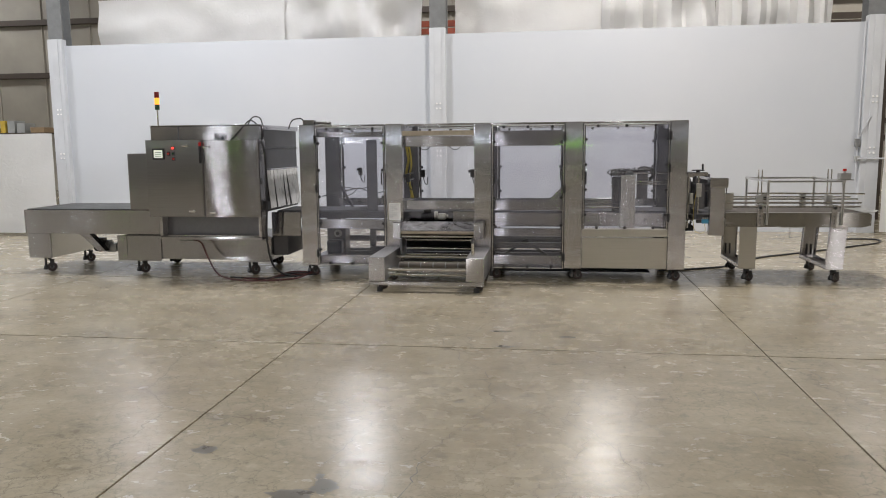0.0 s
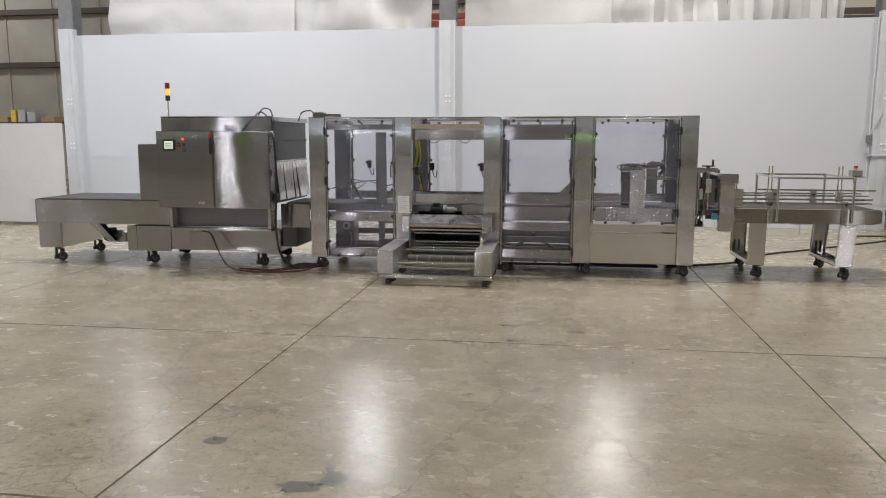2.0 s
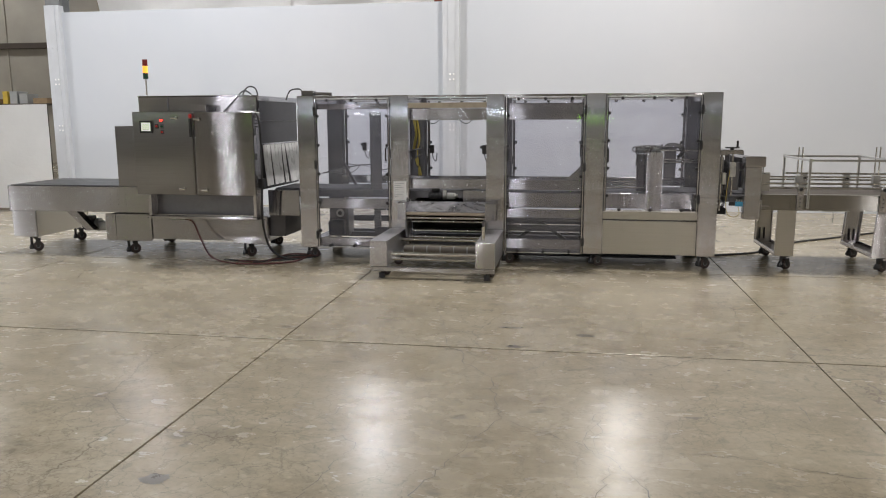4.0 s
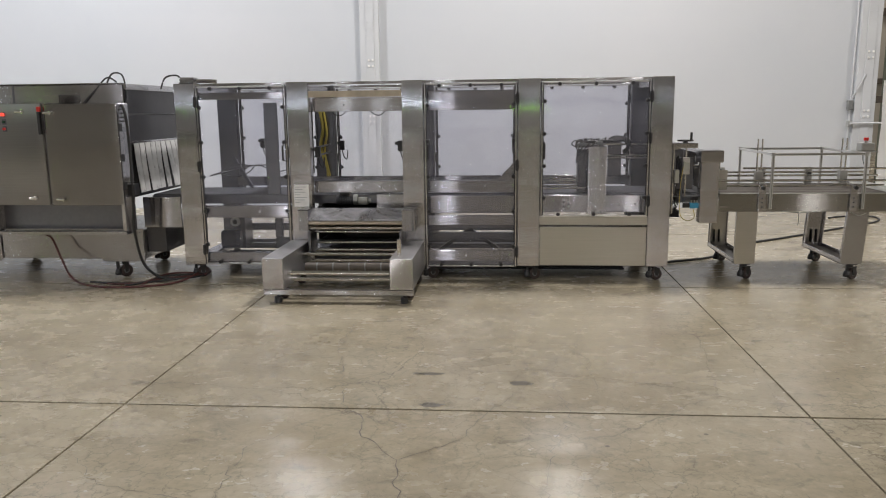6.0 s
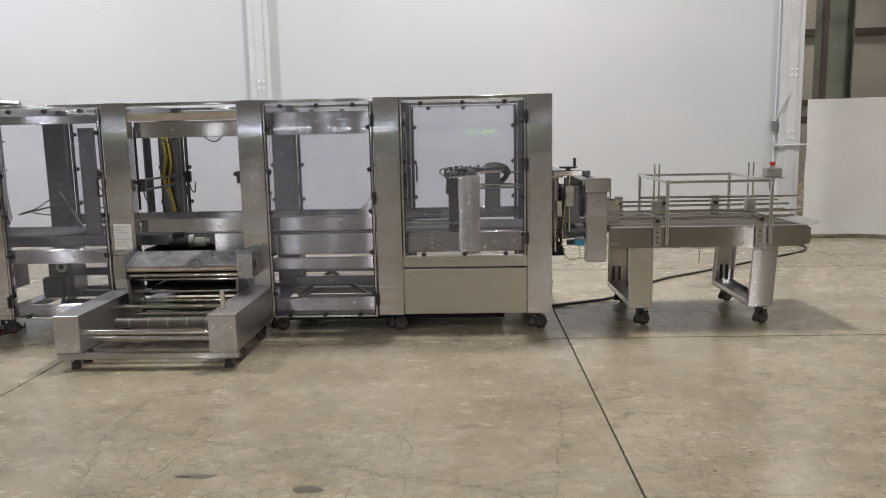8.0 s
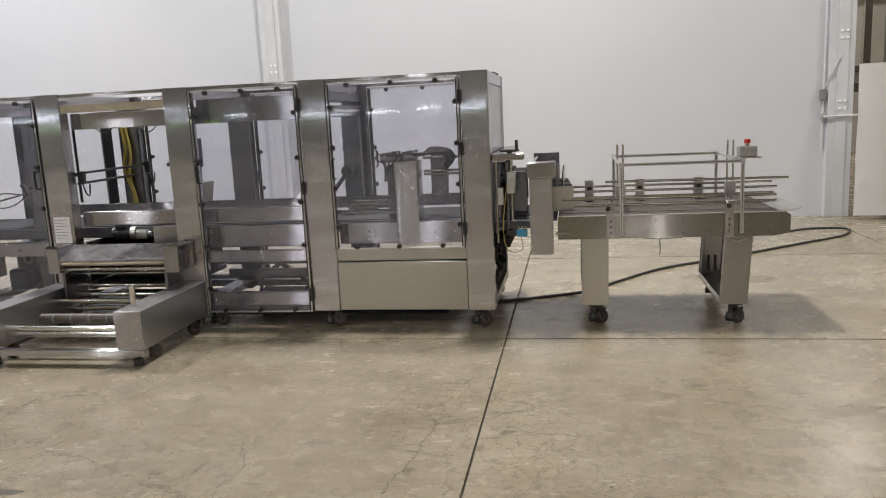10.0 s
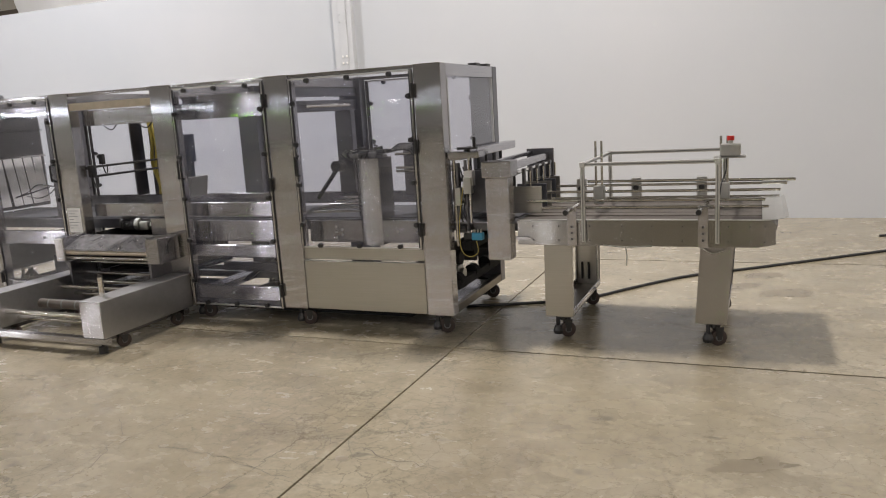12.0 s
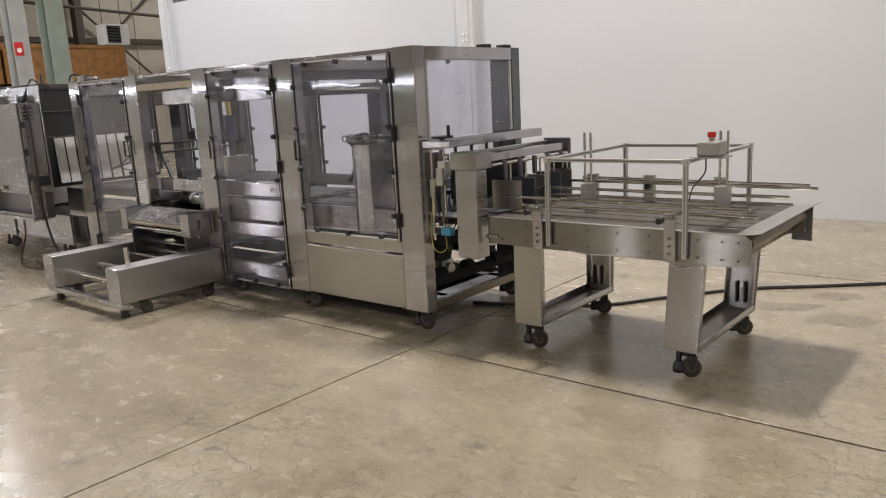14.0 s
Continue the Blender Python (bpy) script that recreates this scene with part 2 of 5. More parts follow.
def concrete():
    m, nt, b = material("polished_concrete")
    p = coords(nt, (1, 1, 1), "Position")
    big = tex(nt, p, 0.45, 5, 0.6, 0.4)
    mid = tex(nt, coords(nt, (0.8, 1.25, 1), "Position"), 1.7, 6, 0.6, 0.35)
    trowel = tex(nt, coords(nt, (1.0, 1.5, 1), "Position"), 4.5, 5, 0.62, 0.25)
    fine = tex(nt, p, 26, 6, 0.7)
    c = ramp(nt, mid, [(0.26, (0.215, 0.178, 0.117)), (0.42, (0.288, 0.247, 0.170)), (0.55, (0.330, 0.288, 0.204)), (0.74, (0.390, 0.346, 0.257))])
    c = mixed(nt, ramp(nt, big, [(0.32, grey(0.0)), (0.72, grey(0.5))]), c, (0.378, 0.338, 0.258))
    c = mixed(nt, 0.4, c, ramp(nt, trowel, [(0.3, grey(0.74)), (0.5, grey(0.99)), (0.7, grey(1.12))]), "MULTIPLY")
    info = nt.nodes.new("ShaderNodeObjectInfo").outputs["Random"]
    c = mixed(nt, 1.0, c, ramp(nt, info, [(0.0, grey(0.94)), (1.0, grey(1.03))]), "MULTIPLY")
    c = mixed(nt, 0.5, c, ramp(nt, fine, [(0.32, grey(0.7)), (0.5, grey(1.0)), (0.7, grey(1.14))]), "MULTIPLY")
    # soft dark wear patches, smaller smudges and scattered specks
    worn = ramp(nt, tex(nt, coords(nt, (0.9, 1.2, 1), "Position"), 1.25, 6, 0.66, 0.4), [(0.52, grey(0)), (0.64, grey(0.26)), (0.74, grey(0.45))])
    c = mixed(nt, worn, c, (0.150, 0.130, 0.098))
    smudge = ramp(nt, tex(nt, coords(nt, (0.8, 1.15, 1), "Position"), 6.5, 6, 0.68, 0.6), [(0.57, grey(0)), (0.68, grey(0.5))])
    c = mixed(nt, smudge, c, (0.120, 0.105, 0.080))
    fleck = ramp(nt, tex(nt, coords(nt, (1.0, 0.8, 1), "Position"), 17.0, 4, 0.6, 0.5), [(0.60, grey(0)), (0.69, grey(0.42))])
    c = mixed(nt, fleck, c, (0.135, 0.112, 0.080))
    chalk = ramp(nt, tex(nt, coords(nt, (0.9, 1.0, 1), "Position"), 13.0, 4, 0.6, 0.3), [(0.56, grey(0)), (0.68, grey(0.4))])
    c = mixed(nt, chalk, c, (0.46, 0.415, 0.315))
    pale = ramp(nt, tex(nt, coords(nt, (1.1, 0.9, 1), "Position"), 3.4, 4, 0.55, 0.2), [(0.46, grey(0)), (0.82, grey(0.28))])
    c = mixed(nt, pale, c, (0.42, 0.385, 0.305))
    dots = nt.nodes.new("ShaderNodeTexVoronoi")
    dots.inputs["Scale"].default_value = 5.0
    nt.links.new(p, dots.inputs["Vector"])
    dot = ramp(nt, dots.outputs["Distance"], [(0.045, grey(0.8)), (0.075, grey(0))])
    few = ramp(nt, dots.outputs["Color"], [(0.72, grey(0)), (0.76, grey(1))])
    c = mixed(nt, mixed(nt, 1.0, dot, few, "MULTIPLY"), c, (0.06, 0.052, 0.042))
    # hairline crazing and a few long cracks
    warp = node(nt, "ShaderNodeTexNoise", Scale=3.0, Detail=7.0, Roughness=0.72)
    nt.links.new(p, warp.inputs["Vector"])
    wv = mixed(nt, 0.22, p, warp.outputs["Color"], "ADD")
    lines = []
    for scale, width, lo, hi, zone, off, much in ((7.5, 0.026, 0.38, 0.54, 0.6, 0.0, 0.54), (3.1, 0.011, 0.43, 0.55, 0.5, 3.0, 0.5), (0.62, 0.0032, 0.49, 0.54, 0.35, 7.0, 0.7)):
        vo = nt.nodes.new("ShaderNodeTexVoronoi")
        vo.feature = "DISTANCE_TO_EDGE"
        vo.inputs["Scale"].default_value = scale
        nt.links.new(wv, vo.inputs["Vector"])
        edge = ramp(nt, vo.outputs["Distance"], [(0.0, grey(much)), (width, grey(0))])
        mp = nt.nodes.new("ShaderNodeMapping")
        mp.inputs["Location"].default_value = (off, off, 0)
        nt.links.new(p, mp.inputs[0])
        mask = ramp(nt, tex(nt, mp.outputs[0], zone, 4), [(lo, grey(0)), (hi, grey(1))])
        lines.append(mixed(nt, 1.0, edge, mask, "MULTIPLY"))
    crack = mixed(nt, 1.0, mixed(nt, 1.0, lines[0], lines[1], "LIGHTEN"), lines[2], "LIGHTEN")
    c = mixed(nt, mixed(nt, 1.0, crack, grey(0.9), "MULTIPLY"), c, (0.065, 0.052, 0.038))
    # dark spots
    spots = ramp(nt, tex(nt, coords(nt, (0.75, 1.35, 1), "Position"), 5.2, 3, 0.5), [(0.675, grey(0)), (0.73, grey(0.5))])
    c = mixed(nt, spots, c, (0.085, 0.08, 0.07))
    nt.links.new(c, b.inputs["Base Color"])
    r = mixed(nt, 0.5, ramp(nt, trowel, [(0.3, grey(0.18)), (0.7, grey(0.33))]), ramp(nt, big, [(0.3, grey(0.20)), (0.7, grey(0.32))]))
    nt.links.new(r, b.inputs["Roughness"])
    b.inputs["IOR"].default_value = 1.55
    h = mixed(nt, 0.4, fine, trowel)
    bump(nt, b, h, 0.14, 0.0014)
    return m


CONCRETE = concrete()
DAMP = simple("darkened_concrete_patch", (0.235, 0.203, 0.148), 0.3, 0, 0.22, 7, 60)
SPILL = simple("dark_dried_spill", (0.115, 0.105, 0.085), 0.3, 0, 0.2, 12)
FORK = simple("dull_caster_steel", (0.035, 0.034, 0.034), 0.45, 0.2)
JOINT = simple("dark_joint_filler", (0.088, 0.075, 0.060), 0.7)


def wall_board():
    m, nt, b = material("white_wall_board")
    p = coords(nt, (1, 1, 1), "Position")
    big = tex(nt, p, 0.4, 4)
    c = ramp(nt, big, [(0.3, (0.540, 0.567, 0.604)), (0.7, (0.583, 0.600, 0.630))])
    nt.links.new(c, b.inputs["Base Color"])
    nt.links.new(ramp(nt, tex(nt, p, 3.0, 3), [(0.3, grey(0.34)), (0.7, grey(0.48))]), b.inputs["Roughness"])
    bump(nt, b, tex(nt, p, 0.9, 2), 0.4, 0.01)
    return m


BOARD = wall_board()


def sheeting():
    m, nt, b = material("white_plastic_sheeting")
    p = coords(nt, (1, 1, 1), "Position")
    c = ramp(nt, tex(nt, p, 1.2, 5, 0.6), [(0.3, (0.84, 0.84, 0.83)), (0.7, (0.90, 0.90, 0.895))])
    nt.links.new(c, b.inputs["Base Color"])
    b.inputs["Roughness"].default_value = 0.45
    bump(nt, b, tex(nt, p, 6, 4, 0.6, 1.5), 0.5, 0.01)
    tl = nt.nodes.new("ShaderNodeBsdfTranslucent")
    nt.links.new(c, tl.inputs[0])
    mx = nt.nodes.new("ShaderNodeMixShader")
    mx.inputs[0].default_value = 0.07
    nt.links.new(b.outputs[0], mx.inputs[1])
    nt.links.new(tl.outputs[0], mx.inputs[2])
    nt.links.new(mx.outputs[0], nt.nodes["Material Output"].inputs[0])
    return m


SHEETING = sheeting()

# ---- building helpers ----
BASE = {}


def thing(name, x, y, z, label, category, group="", kind=""):
    """An empty at a thing's base."""
    o = new(name)
    o.empty_display_size = 0.1
    o.location = (x, y, z)
    BASE[o.name] = Vector((x, y, z))
    return tagged(o, label, category, group, kind)


def part(name, bm, mat, parent=None, label="", smooth=False):
    """Links a bmesh, given in world metres, as one mesh object under parent."""
    vs = [v.co for v in bm.verts]
    lo = Vector([min(v[i] for v in vs) for i in range(3)])
    hi = Vector([max(v[i] for v in vs) for i in range(3)])
    c = (lo + hi) / 2 if parent else Vector(((lo.x + hi.x) / 2, (lo.y + hi.y) / 2, lo.z))
    bmesh.ops.translate(bm, verts=bm.verts, vec=-c)
    bmesh.ops.recalc_face_normals(bm, faces=bm.faces)
    if smooth:
        for f in bm.faces:
            f.smooth = True
        for e in bm.edges:
            if len(e.link_faces) == 2 and e.calc_face_angle(0) > 0.6:
                e.smooth = False
    me = bpy.data.meshes.new(name)
    bm.to_mesh(me)
    bm.free()
    me.materials.append(mat)
    o = new(name, me)
    if parent:
        o.parent = parent
        o.location = c - BASE[parent.name]
    else:
        o.location = c
    BASE[o.name] = c
    if label:
        o["label"] = label
    return o


def add_box(bm, lo, hi, bev=0.0):
    r = bmesh.ops.create_cube(bm, size=1.0)
    s = [max(1e-4, hi[i] - lo[i]) for i in range(3)]
    bmesh.ops.scale(bm, vec=s, verts=r["verts"])
    bmesh.ops.translate(bm, vec=[(hi[i] + lo[i]) / 2 for i in range(3)], verts=r["verts"])
    if bev > 0:
        es = list({e for v in r["verts"] for e in v.link_edges})
        bmesh.ops.bevel(bm, geom=es, offset=min(bev, min(s) * 0.45), segments=2, profile=0.5, affect="EDGES")


def add_rod(bm, p0, p1, r, seg=16, r2=None):
    p0, p1 = Vector(p0), Vector(p1)
    d = p1 - p0
    q = d.to_track_quat("Z", "Y").to_matrix().to_4x4()
    bmesh.ops.create_cone(bm, cap_ends=True, segments=seg, radius1=r, radius2=r if r2 is None else r2, depth=d.length,
                          matrix=Matrix.Translation((p0 + p1) / 2) @ q)


def smooth_line(pts, n=6):
    """Catmull-Rom through the points."""
    P = [Vector(p) for p in pts]
    P = [P[0]] + P + [P[-1]]
    out = []
    for i in range(1, len(P) - 2):
        for k in range(n):
            t = k / n
            a, b, c, d = P[i - 1], P[i], P[i + 1], P[i + 2]
            out.append(0.5 * ((2 * b) + (c - a) * t + (2 * a - 5 * b + 4 * c - d) * t * t + (3 * b - a - 3 * c + d) * t ** 3))
    out.append(P[-2])
    return out


def add_tube(bm, pts, r, seg=8, curved=True):
    line = smooth_line(pts) if curved else [Vector(p) for p in pts]
    rings = []
    for i, p in enumerate(line):
        d = (line[min(i + 1, len(line) - 1)] - line[max(i - 1, 0)]).normalized()
        up = Vector((0, 0, 1)) if abs(d.z) < 0.9 else Vector((1, 0, 0))
        a = d.cross(up).normalized()
        b = d.cross(a).normalized()
        rings.append([bm.verts.new(p + r * (math.cos(2 * math.pi * k / seg) * a + math.sin(2 * math.pi * k / seg) * b)) for k in range(seg)])
    for r0, r1 in zip(rings, rings[1:]):
        for k in range(seg):
            bm.faces.new((r0[k], r0[(k + 1) % seg], r1[(k + 1) % seg], r1[k]))
    bm.faces.new(rings[0])
    bm.faces.new(list(reversed(rings[-1])))


def box(name, lo, hi, mat, parent=None, label="", bev=0.004):
    bm = bmesh.new()
    add_box(bm, lo, hi, bev)
    return part(name, bm, mat, parent, label)


def rod(name, p0, p1, r, mat, parent=None, label="", seg=18):
    bm = bmesh.new()
    add_rod(bm, p0, p1, r, seg)
    return part(name, bm, mat, parent, label, smooth=True)


def tube(name, pts, r, mat, parent=None, label="", curved=True):
    bm = bmesh.new()
    add_tube(bm, pts, r, 8, curved)
    return part(name, bm, mat, parent, label, smooth=True)


def prism(name, outline, axis, a, b, mat, parent=None, label="", bev=0.0, smooth=False):
    """An outline of (u, v) pairs drawn out along an axis from a to b."""
    bm = bmesh.new()

    def at(u, v, w):
        return {"x": (w, u, v), "y": (u, w, v), "z": (u, v, w)}[axis]
    lo = [bm.verts.new(at(u, v, a)) for u, v in outline]
    hi = [bm.verts.new(at(u, v, b)) for u, v in outline]
    n = len(outline)
    bm.faces.new(lo)
    bm.faces.new(hi)
    for i in range(n):
        bm.faces.new((lo[i], lo[(i + 1) % n], hi[(i + 1) % n], hi[i]))
    if bev > 0:
        bmesh.ops.bevel(bm, geom=list(bm.edges), offset=bev, segments=2, profile=0.5, affect="EDGES")
    return part(name, bm, mat, parent, label, smooth)


def caster(parent, x, y, top, r=0.055, turn=0.0, brake=True):
    """A swivel caster: plate and fork, wheel with hub, and a rubber foot beside it."""
    bm = bmesh.new()
    add_box(bm, (x - 0.045, y - 0.04, top - 0.008), (x + 0.045, y + 0.04, top), 0.002)
    add_rod(bm, (x, y, top - 0.03), (x, y, top - 0.008), 0.026, 14)
    c, s = math.cos(turn), math.sin(turn)
    wx, wy = x + 0.025 * c, y + 0.025 * s
    for side in (-1, 1):
        ox, oy = -s * 0.024 * side, c * 0.024 * side
        n = [(wx + ox - c * 0.028, wy + oy - s * 0.028, top - 0.028), (wx + ox + c * 0.028, wy + oy + s * 0.028, top - 0.028),
             (wx + ox + c * 0.012, wy + oy + s * 0.012, r - 0.012), (wx + ox - c * 0.012, wy + oy - s * 0.012, r - 0.012)]
        e = Vector((-s, c, 0)) * 0.0025
        f0 = [bm.verts.new(Vector(p) - e) for p in n]
        f1 = [bm.verts.new(Vector(p) + e) for p in n]
        bm.faces.new(f0)
        bm.faces.new(f1)
        for i in range(4):
            bm.faces.new((f0[i], f0[(i + 1) % 4], f1[(i + 1) % 4], f1[i]))
    fork = part("caster", bm, FORK, parent, "dull dark steel swivel caster fork")
    ax = Vector((-s, c, 0))
    p = Vector((wx, wy, r))
    bm = bmesh.new()
    add_rod(bm, p - ax * 0.018, p + ax * 0.018, r, 24)
    bmesh.ops.bevel(bm, geom=[e for e in bm.edges if len(e.link_faces) == 2 and e.calc_face_angle(0) > 1.2], offset=0.006, segments=2, profile=0.5, affect="EDGES")
    part("wheel", bm, WHEEL, fork, smooth=True)
    rod("hub", p - ax * 0.021, p + ax * 0.021, r * 0.42, GREY_STEEL, fork)
    if brake:
        bm = bmesh.new()
        px, py = wx - c * (r + 0.012), wy - s * (r + 0.012)
        add_rod(bm, (px, py, 0.028), (px, py, 0.05), 0.03, 14, 0.034)
        add_rod(bm, (px, py, 0.05), (px, py, 0.085), 0.034, 14, 0.022)
        add_box(bm, (px - 0.012, py - 0.012, 0.08), (px + 0.012, py + 0.012, top - 0.008), 0.002)
        part("brake_pedal", bm, BLACK, parent, "black caster floor lock", smooth=True)


def knob(parent, x, y, z, d=(0, -1, 0)):
    """A black screw knob on a guard sheet."""
    bm = bmesh.new()
    p, v = Vector((x, y, z)), Vector(d)
    add_rod(bm, p, p + v * 0.021, 0.020, 12, 0.016)
    return part("knob", bm, BLACK, parent, smooth=True)

# ---- the hall ----
floor = box("floor", (-26, -52, -0.30), (22, 30, -0.02), JOINT, None, bev=0)
tagged(floor, "polished grey-brown concrete warehouse floor with saw-cut joints", "floor", kind="structure")
JX, JY = 3.66, 2.896
XS = [-2.08 + JX * k for k in range(-6, 7)]
YS = [5.596 + JY * k for k in range(-8, 9)]
XS = [-26] + [x for x in XS if -25.5 < x < 21.5] + [22]
YS = [-18] + [y for y in YS if -17.5 < y < 29.5] + [30]
slab_sizes = {}
for i in range(len(XS) - 1):
    for j in range(len(YS) - 1):
        w, l = XS[i + 1] - XS[i] - 0.011, YS[j + 1] - YS[j] - 0.018
        key = (round(w, 3), round(l, 3))
        if key not in slab_sizes:
            bm = bmesh.new()
            add_box(bm, (-w / 2, -l / 2, -0.02), (w / 2, l / 2, 0.0), 0.0025)
            me = bpy.data.meshes.new("slab")
            bm.to_mesh(me)
            bm.free()
            me.materials.append(CONCRETE)
            slab_sizes[key] = me
        o = new("slab", slab_sizes[key])
        o.parent = floor
        o.location = Vector(((XS[i] + XS[i + 1]) / 2, (YS[j] + YS[j + 1]) / 2, 0)) - BASE[floor.name]


far_floor = bmesh.new()
add_box(far_floor, (-26, -52, -0.02), (22, -18.01, 0.0), 0.002)
part("slab", far_floor, CONCRETE, floor)


def crack(pts, width, seed):
    """A jagged hairline crack in the slab between a few turning points."""
    rng = random.Random(seed)
    line = []
    for (xa, ya), (xb, yb) in zip(pts, pts[1:]):
        n = max(2, int(math.hypot(xb - xa, yb - ya) / 0.045))
        for k in range(n):
            f = k / n
            j = 0.0 if k == 0 else 0.021
            line.append((xa + (xb - xa) * f + rng.uniform(-j, j), ya + (yb - ya) * f + rng.uniform(-j, j)))
    line.append(pts[-1])
    bm = bmesh.new()
    rows = []
    for k, (x, y) in enumerate(line):
        x0, y0 = line[max(0, k - 1)]
        x1, y1 = line[min(len(line) - 1, k + 1)]
        d = math.hypot(x1 - x0, y1 - y0) or 1.0
        w = 0.7 * width * rng.uniform(0.25, 1.0) * (0.3 if k in (0, len(line) - 1) else 1.0)
        nx, ny = -(y1 - y0) / d * w / 2, (x1 - x0) / d * w / 2
        rows.append((bm.verts.new((x + nx, y + ny, 0.0012)), bm.verts.new((x - nx, y - ny, 0.0012))))
    for (a, b), (c, d) in zip(rows, rows[1:]):
        bm.faces.new((a, b, d, c))
    part("crack", bm, JOINT, floor)


crack([(-1.12, 7.3), (-1.1, 6.63), (-0.84, 5.56), (-0.74, 5.5), (-0.69, 5.24), (-0.48, 5.0), (-0.43, 4.65), (-0.36, 4.36), (-0.42, 4.2), (-0.5, 3.95), (-0.66, 3.5), (-0.7, 3.05), (-0.95, 2.4), (-0.9, 1.6)], 0.0095, 1)
crack([(-0.48, 5.0), (-0.21, 5.23), (-0.07, 5.59), (0.2, 6.1)], 0.006, 2)
crack([(-0.36, 4.36), (-0.22, 4.25), (-0.02, 4.12), (0.12, 4.05), (0.3, 3.7), (0.42, 3.2)], 0.007, 3)
crack([(0.55, 6.9), (0.25, 6.27), (0.36, 5.6), (0.22, 5.04), (0.16, 4.4), (0.12, 4.05)], 0.005, 4)
crack([(-1.0, 5.4), (-1.22, 5.1), (-1.19, 4.55), (-1.3, 4.2), (-1.04, 3.88), (-1.15, 3.3)], 0.006, 5)
crack([(-1.19, 4.55), (-1.75, 4.7), (-2.0, 4.95)], 0.005, 6)
crack([(0.47, 4.07), (0.63, 4.06), (0.86, 4.04), (1.05, 3.95), (1.31, 3.92), (1.54, 3.87)], 0.006, 7)
crack([(0.15, 4.51), (0.07, 4.08), (0.18, 3.87), (0.13, 3.63), (0.04, 3.44), (-0.05, 3.36)], 0.006, 8)
crack([(0.64, 7.53), (0.46, 6.62), (0.51, 6.35), (0.54, 6.04), (0.54, 5.86)], 0.005, 9)
crack([(1.25, 4.79), (1.25, 4.54)], 0.006, 10)
crack([(-0.33, 4.28), (-0.15, 4.11), (0.06, 4.08)], 0.005, 11)
crack([(1.78, 5.31), (1.78, 4.75), (1.79, 4.27)], 0.007, 12)
crack([(0.53, 6.3), (0.55, 6.44), (0.49, 6.62), (0.37, 6.83), (0.21, 6.97)], 0.007, 13)
crack([(0.64, 6.72), (0.82, 6.74), (1.14, 6.72), (1.38, 6.65), (1.53, 6.63)], 0.007, 14)
crack([(1.62, 6.94), (1.69, 6.99), (1.8, 6.93), (2.07, 6.89), (2.24, 6.87)], 0.006, 15)
crack([(0.8, 7.15), (1.15, 7.1), (1.36, 7.13), (1.53, 6.98)], 0.005, 16)


def stain(x, y, rx, ry, seed, turn=0.0, n=44, mat=None):
    """A thin dried spill with a ragged edge."""
    bm = bmesh.new()
    ring = []
    for k in range(n):
        a = 2 * math.pi * k / n
        r = 1.0 + 0.55 * noise.noise((1.5 * math.cos(a), 1.5 * math.sin(a), seed)) + 0.25 * noise.noise((5 * math.cos(a), 5 * math.sin(a), seed + 9))
        u, v = rx * r * math.cos(a), ry * r * math.sin(a)
        ring.append(bm.verts.new((x + u * math.cos(turn) - v * math.sin(turn), y + u * math.sin(turn) + v * math.cos(turn), 0.0008)))
    bm.faces.new(ring)
    part("stain", bm, mat or SPILL, floor, "dark dried spill on the concrete")


for x, y, rx, ry, sd in ((-1.83, 3.42, 0.065, 0.05, 1), (-0.385, 5.665, 0.065, 0.028, 2), (-0.45, 6.16, 0.10, 0.02, 3), (0.1, 6.02, 0.06, 0.04, 4), (-1.08, 3.07, 0.07, 0.07, 5), (-1.20, 2.97, 0.12, 0.05, 6), (-1.13, 3.18, 0.02, 0.035, 7)):
    stain(x, y, rx, ry, sd)
for x, y, rx, ry, sd in ((3.21, 10.43, 0.22, 0.12, 11), (3.45, 10.87, 0.16, 0.10, 12), (3.62, 10.30, 0.20, 0.13, 14), (3.28, 9.45, 0.16, 0.12, 15), (3.04, 10.98, 0.14, 0.08, 16), (3.40, 7.28, 0.16, 0.06, 17), (1.66, 6.86, 0.035, 0.03, 18), (1.89, 8.98, 0.07, 0.04, 19), (2.55, 7.45, 0.05, 0.03, 20)):
    stain(x, y, rx, ry, sd, 0.4, mat=DAMP)


def plain_wall(name, lo, hi, mat, label):
    return tagged(box(name, lo, hi, mat, None, bev=0), label, "wall", kind="structure")


north = plain_wall("wall_north", (-26, 27, 0), (22, 27.2, 9.6), BEIGE, "beige ribbed metal sheet outer wall")
# Unseen stretch, kept paler than the rest to brighten steel reflections.
plain_wall("wall_west", (-26.2, -52, 0), (-26, 7.0, 9.6), PALE_WALL, "unseen outer wall, pale to brighten steel reflections")
west = plain_wall("wall_west", (-26.2, 7.001, 0), (-26, 27.2, 9.6), WEST_WALL, "beige metal sheet outer wall with dark girts")
# Unseen east and south walls, made pale so the steel reflects brighter.
plain_wall("wall_east", (22, -52, 0), (22.2, 27.2, 9.6), PALE_WALL, "unseen pale outer wall that brightens steel reflections")
south = plain_wall("wall_south", (-26, -52.2, 0), (22, -52, 9.6), PALE_WALL, "unseen pale outer wall that brightens steel reflections")
# Unseen glowing strip, added so posts and doors mirror a bright band.
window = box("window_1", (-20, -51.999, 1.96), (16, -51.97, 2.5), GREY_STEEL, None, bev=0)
tagged(window, "unseen glowing strip added in the far wall for steel reflections", "window", kind="structure")
